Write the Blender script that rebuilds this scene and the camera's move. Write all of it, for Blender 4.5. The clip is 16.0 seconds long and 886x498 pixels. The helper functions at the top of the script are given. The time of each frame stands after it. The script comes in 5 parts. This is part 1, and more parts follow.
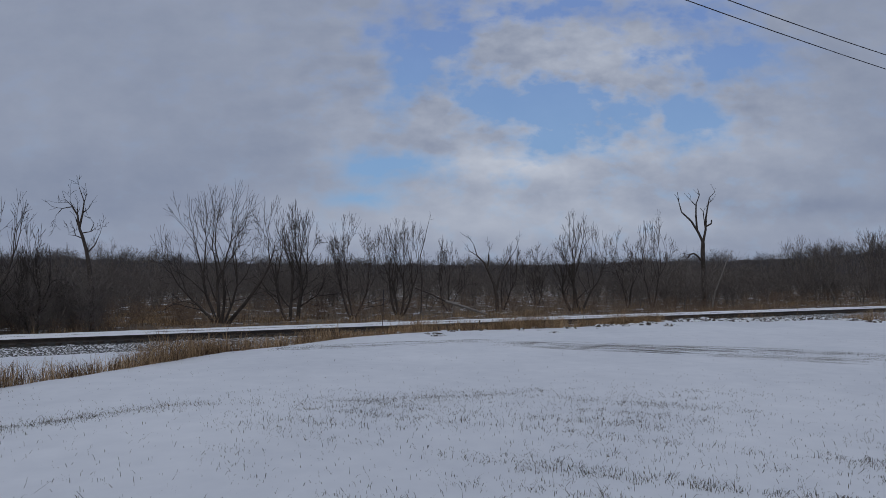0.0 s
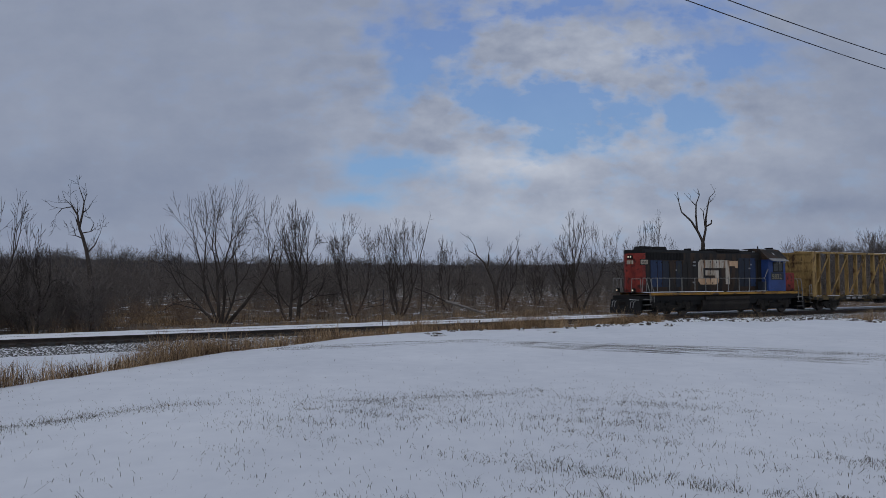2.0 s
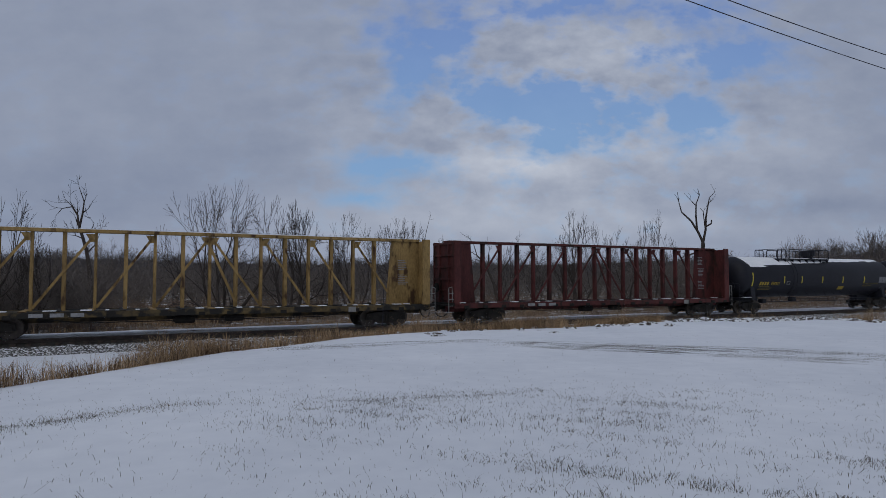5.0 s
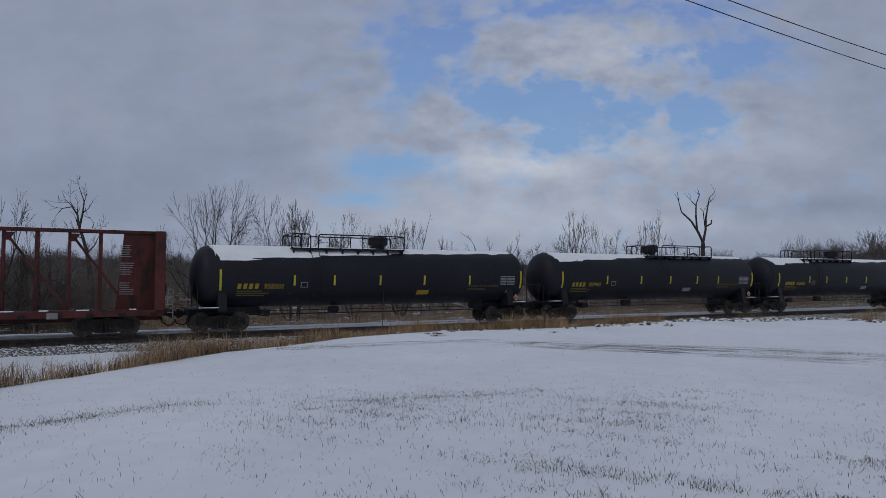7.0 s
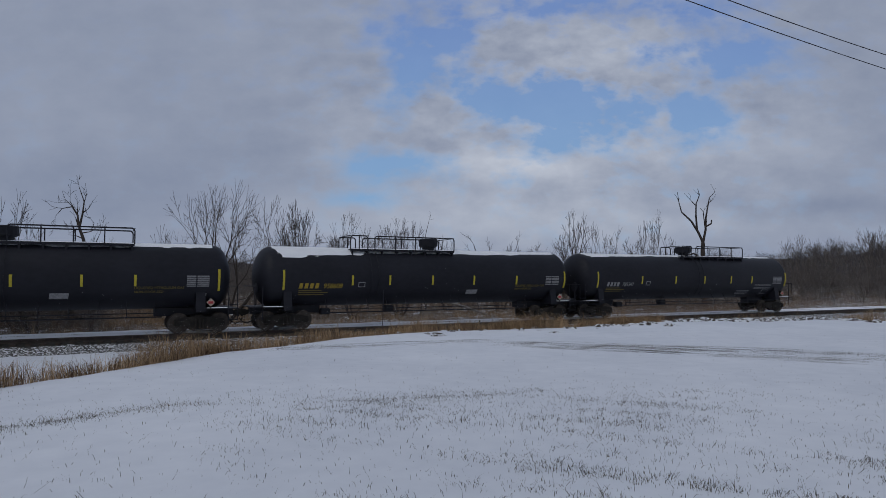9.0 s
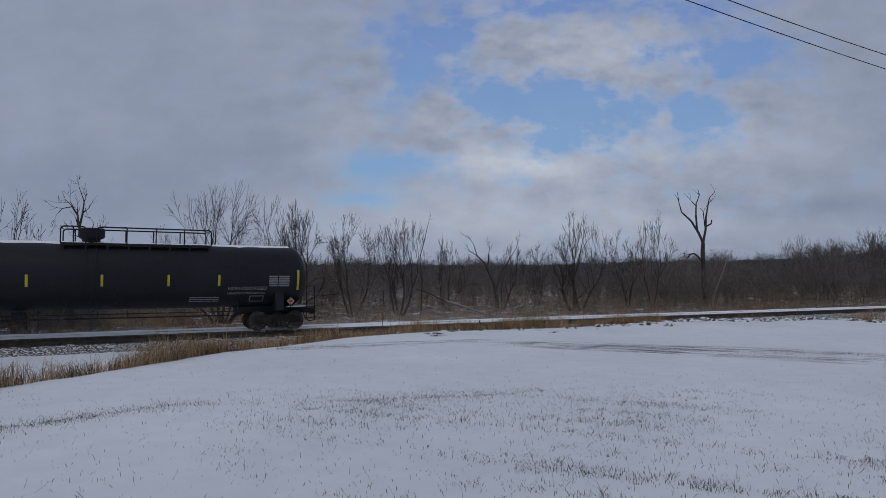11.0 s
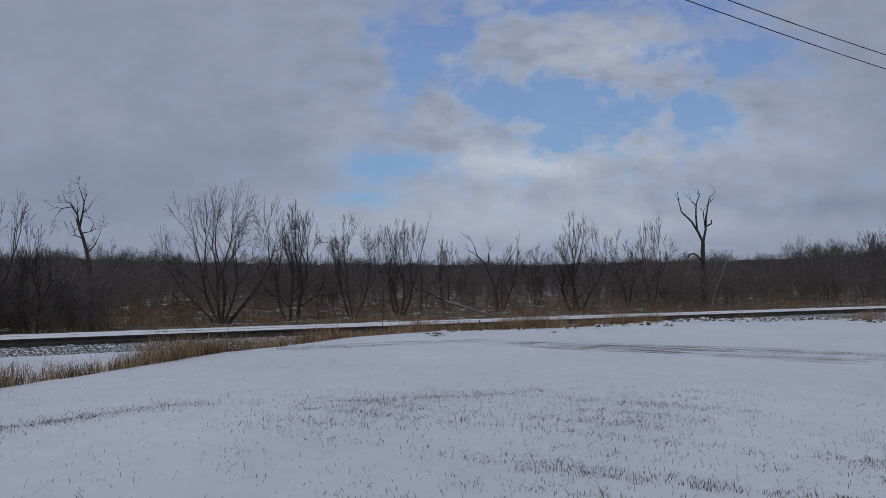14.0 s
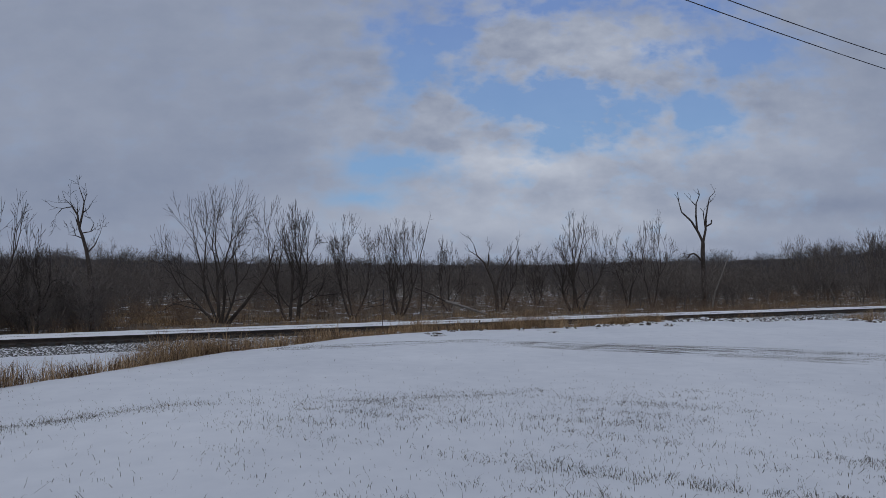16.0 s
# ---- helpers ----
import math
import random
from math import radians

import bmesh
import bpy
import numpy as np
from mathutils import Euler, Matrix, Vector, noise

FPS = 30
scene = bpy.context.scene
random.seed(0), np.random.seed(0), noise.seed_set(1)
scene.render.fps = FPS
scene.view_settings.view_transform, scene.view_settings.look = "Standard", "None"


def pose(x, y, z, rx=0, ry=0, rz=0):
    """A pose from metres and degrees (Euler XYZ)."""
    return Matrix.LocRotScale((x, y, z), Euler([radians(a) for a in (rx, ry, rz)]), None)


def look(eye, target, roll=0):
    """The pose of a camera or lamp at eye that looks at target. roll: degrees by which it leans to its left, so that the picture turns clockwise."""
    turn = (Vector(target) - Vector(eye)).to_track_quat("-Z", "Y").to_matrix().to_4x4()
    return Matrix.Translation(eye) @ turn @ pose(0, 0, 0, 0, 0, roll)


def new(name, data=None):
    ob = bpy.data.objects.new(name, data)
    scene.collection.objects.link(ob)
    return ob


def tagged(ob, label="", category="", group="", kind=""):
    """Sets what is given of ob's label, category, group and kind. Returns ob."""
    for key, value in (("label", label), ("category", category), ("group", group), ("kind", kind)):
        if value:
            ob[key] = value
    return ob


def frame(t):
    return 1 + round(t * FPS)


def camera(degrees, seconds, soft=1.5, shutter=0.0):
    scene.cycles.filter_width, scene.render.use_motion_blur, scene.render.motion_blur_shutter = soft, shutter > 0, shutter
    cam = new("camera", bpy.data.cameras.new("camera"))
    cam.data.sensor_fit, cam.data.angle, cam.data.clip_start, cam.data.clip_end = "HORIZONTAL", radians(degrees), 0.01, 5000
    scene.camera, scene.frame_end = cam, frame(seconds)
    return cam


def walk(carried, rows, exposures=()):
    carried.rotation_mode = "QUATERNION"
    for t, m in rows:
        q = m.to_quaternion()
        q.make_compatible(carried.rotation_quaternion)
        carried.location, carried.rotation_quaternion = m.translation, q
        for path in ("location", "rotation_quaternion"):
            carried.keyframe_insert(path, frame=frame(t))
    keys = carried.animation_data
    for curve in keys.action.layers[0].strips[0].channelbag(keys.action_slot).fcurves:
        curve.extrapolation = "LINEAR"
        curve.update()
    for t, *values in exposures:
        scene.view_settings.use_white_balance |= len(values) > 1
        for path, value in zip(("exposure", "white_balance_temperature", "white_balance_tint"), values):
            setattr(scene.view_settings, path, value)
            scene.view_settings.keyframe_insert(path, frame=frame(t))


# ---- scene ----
EYE = 2.51                       # camera over the rail tops, which lie at z = 0
cam = camera(69.5, 16.0, soft=0.8)
walk(cam, [(0.0, pose(0, 0, EYE, 92.663, 0, 0)), (16.0, pose(0, 0, EYE, 92.663, 0, 0))])

# ---- world, sun ----
world = bpy.data.worlds.new("winter_sky")
scene.world = world
world.use_nodes = True
wn, wl = world.node_tree.nodes, world.node_tree.links
wn.clear()
sky = wn.new("ShaderNodeTexSky")
sky.sky_type, sky.sun_disc = "NISHITA", False
sky.sun_elevation, sky.sun_rotation = radians(28), radians(150)
bg_sky, bg_cloud = wn.new("ShaderNodeBackground"), wn.new("ShaderNodeBackground")
mixw, outw = wn.new("ShaderNodeMixShader"), wn.new("ShaderNodeOutputWorld")
wnoise, wramp = wn.new("ShaderNodeTexNoise"), wn.new("ShaderNodeValToRGB")
wnoise.inputs["Scale"].default_value, wnoise.inputs["Detail"].default_value = 2.2, 5
wramp.color_ramp.elements[0].position, wramp.color_ramp.elements[1].position = 0.25, 0.5
bg_sky.inputs["Strength"].default_value = 0.09
bg_cloud.inputs["Color"].default_value = (0.355, 0.40, 0.485, 1)
bg_cloud.inputs["Strength"].default_value = 0.76
wl.new(sky.outputs[0], bg_sky.inputs["Color"])
wl.new(wnoise.outputs[0], wramp.inputs[0])
wl.new(wramp.outputs[0], mixw.inputs[0])
wl.new(bg_sky.outputs[0], mixw.inputs[1])
wl.new(bg_cloud.outputs[0], mixw.inputs[2])
wl.new(mixw.outputs[0], outw.inputs[0])

sun_data = bpy.data.lights.new("sun", "SUN")
sun_data.energy, sun_data.angle, sun_data.color = 0.5, radians(25), (1.0, 0.97, 0.92)
sun = new("sun", sun_data)
sun.matrix_world = look((0, 0, 60), (25, 45, 0))

# ---- the line of the track: an arc past the camera ----
TURN, PASS, BEND = radians(27.257), 36.71, -0.0005765
CT, ST = math.cos(TURN), math.sin(TURN)


def on_track(s, w=0.0):
    w = w + 0.5 * BEND * s * s
    return s * CT - w * ST, PASS + s * ST + w * CT


def heading(s):
    return TURN + math.atan(BEND * s)


def track_sw(X, Y):
    s = X * CT + (Y - PASS) * ST
    return s, -X * ST + (Y - PASS) * CT - 0.5 * BEND * s * s


# ---- materials ----
def nodes_of(name):
    m = bpy.data.materials.new(name)
    m.use_nodes = True
    n, l = m.node_tree.nodes, m.node_tree.links
    return m, n, l, n["Principled BSDF"]


def surface(name, dark, light, rough=0.7, scale=3.0, metal=0.0, bump=0.0, bump_scale=30.0, spec=0.3, rand=0.0, stretch=(1, 1, 1), third=None, third_at=0.62, island=0.0):
    """Two tones mixed by noise at two scales, an optional third tone in patches, fine relief."""
    m, n, l, b = nodes_of(name)
    tc, mp = n.new("ShaderNodeTexCoord"), n.new("ShaderNodeMapping")
    mp.inputs["Scale"].default_value = stretch
    l.new(tc.outputs["Object"], mp.inputs["Vector"])
    big, fine = n.new("ShaderNodeTexNoise"), n.new("ShaderNodeTexNoise")
    for t, s in ((big, scale), (fine, scale * 9)):
        t.inputs["Scale"].default_value, t.inputs["Detail"].default_value = s, 5
        l.new(mp.outputs[0], t.inputs["Vector"])
    add = n.new("ShaderNodeMath")
    add.operation = "MULTIPLY_ADD"
    add.inputs[1].default_value = 0.6
    l.new(big.outputs[0], add.inputs[0])
    half = n.new("ShaderNodeMath")
    half.operation = "MULTIPLY"
    half.inputs[1].default_value = 0.4
    l.new(fine.outputs[0], half.inputs[0])
    l.new(half.outputs[0], add.inputs[2])
    fac = add.outputs[0]
    if rand:
        info, more = n.new("ShaderNodeObjectInfo"), n.new("ShaderNodeMath")
        more.operation = "MULTIPLY_ADD"
        more.inputs[1].default_value = rand
        l.new(info.outputs["Random"], more.inputs[0])
        l.new(fac, more.inputs[2])
        fac = more.outputs[0]
    if island:
        geo, more = n.new("ShaderNodeNewGeometry"), n.new("ShaderNodeMath")
        more.operation = "MULTIPLY_ADD"
        more.inputs[1].default_value = island
        l.new(geo.outputs["Random Per Island"], more.inputs[0])
        less = n.new("ShaderNodeMath")
        less.operation = "SUBTRACT"
        less.inputs[1].default_value = island / 2
        l.new(fac, less.inputs[0])
        l.new(less.outputs[0], more.inputs[2])
        fac = more.outputs[0]
    ramp = n.new("ShaderNodeValToRGB")
    ramp.color_ramp.elements[0].position, ramp.color_ramp.elements[1].position = 0.32, 0.68 + rand
    ramp.color_ramp.elements[0].color, ramp.color_ramp.elements[1].color = (*dark, 1), (*light, 1)
    l.new(fac, ramp.inputs[0])
    col = ramp.outputs[0]
    if third:
        spot, sr, mix = n.new("ShaderNodeTexNoise"), n.new("ShaderNodeValToRGB"), n.new("ShaderNodeMix")
        spot.inputs["Scale"].default_value, spot.inputs["Detail"].default_value = scale * 1.7, 7
        l.new(mp.outputs[0], spot.inputs["Vector"])
        sr.color_ramp.elements[0].position, sr.color_ramp.elements[1].position = third_at - 0.05, third_at + 0.05
        l.new(spot.outputs[0], sr.inputs[0])
        mix.data_type = "RGBA"
        mix.inputs[7].default_value = (*third, 1)
        l.new(sr.outputs[0], mix.inputs[0])
        l.new(col, mix.inputs[6])
        col = mix.outputs[2]
    l.new(col, b.inputs["Base Color"])
    b.inputs["Roughness"].default_value, b.inputs["Metallic"].default_value = rough, metal
    b.inputs["Specular IOR Level"].default_value = spec
    if bump:
        bn, bt = n.new("ShaderNodeBump"), n.new("ShaderNodeTexNoise")
        bt.inputs["Scale"].default_value, bt.inputs["Detail"].default_value = bump_scale, 6
        l.new(mp.outputs[0], bt.inputs["Vector"])
        bn.inputs["Strength"].default_value, bn.inputs["Distance"].default_value = bump, 0.02
        l.new(bt.outputs[0], bn.inputs["Height"])
        l.new(bn.outputs[0], b.inputs["Normal"])
    return m


def glow(name, color, strength):
    m, n, l, b = nodes_of(name)
    b.inputs["Base Color"].default_value = (*color, 1)
    b.inputs["Emission Color"].default_value = (*color, 1)
    b.inputs["Emission Strength"].default_value = strength
    return m


SNOW = surface("snow", (0.70, 0.725, 0.79), (0.83, 0.85, 0.905), 0.85, 0.35, bump=0.25, bump_scale=9)
FRESH = surface("settled_snow", (0.80, 0.82, 0.86), (0.9, 0.91, 0.94), 0.9, 1.2)
STONE = surface("ballast_stone", (0.02, 0.02, 0.022), (0.13, 0.12, 0.115), 0.9, 7.0, bump=0.8, bump_scale=14, third=(0.78, 0.80, 0.84), third_at=0.535)
# snowless stone, coloured darker to carry the shadow along the rail
SHADESTONE = surface("bare_shaded_ballast", (0.012, 0.012, 0.013), (0.06, 0.055, 0.05), 0.9, 7.0, bump=0.8, bump_scale=14)
LITTER = surface("snowy_leaf_litter", (0.075, 0.056, 0.042), (0.20, 0.155, 0.112), 0.95, 0.45, third=(0.76, 0.78, 0.82), third_at=0.615, bump=0.5, bump_scale=12)
RAIL = surface("rail_steel", (0.03, 0.025, 0.022), (0.07, 0.055, 0.05), 0.6, 4, metal=0.4)
TIE = surface("creosoted_tie", (0.02, 0.018, 0.016), (0.07, 0.055, 0.045), 0.9, 5, bump=0.5)
BARK = surface("bark", (0.034, 0.028, 0.026), (0.105, 0.087, 0.078), 0.95, 2.5, bump=0.6, rand=0.15)
PALE = surface("weathered_wood", (0.16, 0.145, 0.135), (0.34, 0.31, 0.29), 0.9, 4, bump=0.4)
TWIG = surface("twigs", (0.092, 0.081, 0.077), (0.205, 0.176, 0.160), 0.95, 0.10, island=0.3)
BRUSH = surface("reddish_brush", (0.12, 0.085, 0.066), (0.27, 0.19, 0.14), 0.95, 0.3, island=0.3)
# distance haze is put into this colour: bluish grey, darks lifted
FAR_HAZED = surface("far_woods", (0.098, 0.093, 0.102), (0.150, 0.136, 0.140), 0.98, 0.08)
STRAW = surface("dry_grass", (0.085, 0.048, 0.027), (0.52, 0.36, 0.21), 0.9, 1.3, island=0.45)
WEED = surface("dead_weeds", (0.075, 0.048, 0.034), (0.31, 0.22, 0.145), 0.95, 0.5, island=0.4)
SOIL = surface("frozen_clods", (0.04, 0.03, 0.025), (0.12, 0.095, 0.08), 0.95, 4.0, third=(0.8, 0.82, 0.86), third_at=0.5)
BLADE = surface("lawn_grass", (0.028, 0.024, 0.018), (0.14, 0.115, 0.072), 0.9, 3.0, island=0.4)
WIRE = surface("wire", (0.02, 0.02, 0.03), (0.03, 0.03, 0.04), 0.6, 1)


# ---- mesh helpers ----
def part(name, bm, material, parent=None, label="", smooth=False):
    me = bpy.data.meshes.new(name)
    if smooth:
        for f in bm.faces:
            f.smooth = True
    bmesh.ops.recalc_face_normals(bm, faces=bm.faces)
    bm.to_mesh(me)
    bm.free()
    me.materials.append(material)
    ob = new(name, me)
    if parent:
        ob.parent = parent
    if label:
        tagged(ob, label)
    return ob


def raw(name, verts, faces, material, parent=None, smooth=False):
    me = bpy.data.meshes.new(name)
    me.from_pydata(verts, [], faces)
    if smooth:
        me.polygons.foreach_set("use_smooth", [True] * len(me.polygons))
    me.update()
    me.materials.append(material)
    ob = new(name, me)
    if parent:
        ob.parent = parent
    return ob


def box(bm, x0, x1, y0, y1, z0, z1, bevel=0.0):
    m = Matrix.LocRotScale(((x0 + x1) / 2, (y0 + y1) / 2, (z0 + z1) / 2), None, (abs(x1 - x0), abs(y1 - y0), abs(z1 - z0)))
    made = bmesh.ops.create_cube(bm, size=1, matrix=m)["verts"]
    if bevel:
        edges = list({e for v in made for e in v.link_edges})
        bmesh.ops.bevel(bm, geom=edges, offset=bevel, segments=2, affect="EDGES", clamp_overlap=True)


def rod(bm, p, q, r0, r1=None, n=6):
    p, q = Vector(p), Vector(q)
    r1 = r0 if r1 is None else r1
    d = q - p
    m = Matrix.Translation((p + q) / 2) @ d.to_track_quat("Z", "Y").to_matrix().to_4x4()
    bmesh.ops.create_cone(bm, cap_ends=True, segments=n, radius1=r0, radius2=r1, depth=d.length, matrix=m)


def path(bm, pts, r, n=6):
    for a, b in zip(pts, pts[1:]):
        rod(bm, a, b, r, r, n)


def beam(bm, p, q, wide, deep):
    """A square bar from p to q; deep is its thickness across the car."""
    p, q = Vector(p), Vector(q)
    d = (q - p).normalized()
    side = Vector((0, 1, 0))
    up = d.cross(side).normalized() * wide / 2
    side = side * deep / 2
    vs = [bm.verts.new(e + a * up + b * side) for e in (p, q) for a, b in ((-1, -1), (1, -1), (1, 1), (-1, 1))]
    for f in ((0, 1, 2, 3), (7, 6, 5, 4), (0, 4, 5, 1), (1, 5, 6, 2), (2, 6, 7, 3), (3, 7, 4, 0)):
        bm.faces.new([vs[i] for i in f])


def extrude(bm, outline, x0, x1, axis="x"):
    """A prism with the outline (a, b): (y, z) along x, or (x, z) along y."""
    def at(p, e):
        return (e, p[0], p[1]) if axis == "x" else (p[0], e, p[1])
    a = [bm.verts.new(at(p, x0)) for p in outline]
    b = [bm.verts.new(at(p, x1)) for p in outline]
    bm.faces.new(a)
    bm.faces.new(b[::-1])
    for i in range(len(a)):
        j = (i + 1) % len(a)
        bm.faces.new((a[i], a[j], b[j], b[i]))


def smooth01(a, b, x):
    t = np.clip((x - a) / (b - a), 0, 1)
    return t * t * (3 - 2 * t)


rng = np.random.default_rng(7)


def waves(X, Y, size, seed):
    """Cheap smooth undulation, about -1 to 1."""
    r = np.random.default_rng(seed)
    out = 0 * X
    for i in range(7):
        a, k, ph = r.uniform(0, 6.28), (0.6 + 0.5 * i) * 6.28 / size, r.uniform(0, 6.28)
        out = out + np.sin(k * (X * math.cos(a) + Y * math.sin(a)) + ph) / (1 + 0.5 * i)
    return out / 2.2


# ---- ground ----
EDGE_S = (-60, -26, -19.2, -16.8, -14.5, -12.7, -10.4, -7.2, -3.1, 3.5, 8.6, 12, 20, 60)
EDGE_W = (-27, -23.2, -21.1, -19.1, -17.2, -16.3, -14.9, -14.1, -15.0, -14.0, -15.2, -18.6, -22, -30)
FIELD = 0.81


def edge_w(s):
    return np.interp(s, EDGE_S, EDGE_W)


def ground_z(X, Y):
    X, Y = np.asarray(X, float), np.asarray(Y, float)
    s, w = track_sw(X, Y)
    over = w - edge_w(s)
    dip = -0.62 + 0.06 * waves(X, Y, 5, 3)
    fall = smooth01(0.0, 7.0, over) * 0.75 + smooth01(0.0, 2.0, over) * 0.25
    z = FIELD + 0.012 * waves(X, Y, 4, 1) + 0.02 * waves(X, Y, 11, 2)
    z = z * (1 - fall) + dip * fall
    z = np.where(w > -2.2, -0.55 + 0.0 * z, np.where(w > -4.5, z + (-0.55 - z) * smooth01(-4.5, -2.2, w), z))
    far = smooth01(3, 9, w)
    z = z + far * (-0.1 + 0.16 * waves(X, Y, 6, 5))
    return z


def spaced(near0, near1, step, far):
    mid = np.arange(near0, near1 + step / 2, step)
    out = np.geomspace(step * 2, far, 26)
    return np.concatenate([near0 - out[::-1], mid, near1 + out])


gx, gy = spaced(-34, 60, 0.42, 3600), spaced(-6, 74, 0.36, 3600)
GX, GY = np.meshgrid(gx, gy)
GZ = ground_z(GX, GY)
nx, ny = len(gx), len(gy)
idx = np.arange(nx * ny).reshape(ny, nx)
quads = np.stack([idx[:-1, :-1], idx[:-1, 1:], idx[1:, 1:], idx[1:, :-1]], -1).reshape(-1, 4)
ground = raw("ground", np.stack([GX, GY, GZ], -1).reshape(-1, 3).tolist(), quads.tolist(), SNOW, smooth=True)
ground.data.materials.append(LITTER)
_, face_w = track_sw(*(np.stack([GX, GY], -1).reshape(-1, 2)[quads].mean(1).T))
ground.data.polygons.foreach_set("material_index", (face_w > 2.4).astype(np.int32))
tagged(ground, "snow-covered field and trackside ground", "ground", kind="structure")


# ---- track ----
def strip(name, profile, s0, s1, step, material, smooth=False, rough=0.0):
    """A band along the track with the cross-section (w, z)."""
    ss = np.arange(s0, s1 + step / 2, step)
    v, fcs, k = [], [], len(profile)
    for s in ss:
        for w, z in profile:
            x, y = on_track(s, w)
            v.append((x, y, z + (rng.uniform(-rough, rough) if rough else 0)))
    for i in range(len(ss) - 1):
        for j in range(k - 1):
            a = i * k + j
            fcs.append((a, a + k, a + k + 1, a + 1))
    return raw(name, v, fcs, material, smooth=smooth)


ballast = strip("ballast", [(-3.9, -0.95), (-3.3, -0.68), (-2.6, -0.60), (-1.5, -0.29), (-1.3, -0.27)], -140, 220, 0.4, STONE, rough=0.03)
tagged(ballast, "dark crushed-stone ballast shoulder dusted with snow", "ballast", kind="structure")
# bare crest by the rail, its shadow painted in as darker stone
crib = strip("track_bed", [(-1.42, -0.30), (-1.25, -0.22), (-0.85, -0.185), (0.85, -0.185), (1.6, -0.2), (2.2, -0.3), (3.6, -0.85)], -140, 220, 0.4, SHADESTONE, rough=0.02)
tagged(crib, "bare ballast under the rails, darkened to stand for shadow", "ballast", kind="structure")
tie_mesh = bpy.data.meshes.new("tie")
bm = bmesh.new()
box(bm, -0.115, 0.115, -1.32, 1.32, -0.17, -0.005, 0.012)
bm.to_mesh(tie_mesh)
bm.free()
tie_mesh.materials.append(TIE)
for i in range(290):
    s = -36 + i * 0.52
    x, y = on_track(s)
    t = new("tie", tie_mesh)
    t.parent = crib
    t.matrix_basis = pose(x, y, -0.165, 0, 0, math.degrees(heading(s)) + rng.uniform(-1, 1))
bed = strip("snow_bed", [(-0.70, -0.10), (-0.6, -0.035), (0, -0.02), (0.6, -0.012), (0.715, -0.005), (0.80, -0.004), (1.0, 0.0), (1.6, 0.0), (2.45, -0.03), (3.2, -0.4)], -140, 220, 0.8, FRESH, smooth=True, rough=0.012)
tagged(bed, "smooth snow lying between the rails", "snow", kind="structure")
HEAD = [(-0.035, -0.17), (-0.012, -0.14), (-0.012, -0.045), (-0.036, -0.04), (-0.036, -0.004), (-0.03, 0.0), (0.03, 0.0), (0.036, -0.004), (0.036, -0.04), (0.012, -0.045), (0.012, -0.14), (0.035, -0.17)]
for side, what in ((-0.755, "near"), (0.755, "far")):
    r = strip("rail", [(side + a * 1.0, z) for a, z in HEAD], -140, 220, 4.0, RAIL)
    tagged(r, "dark rusty steel running rail on its ties", "rail", "rails of the track")


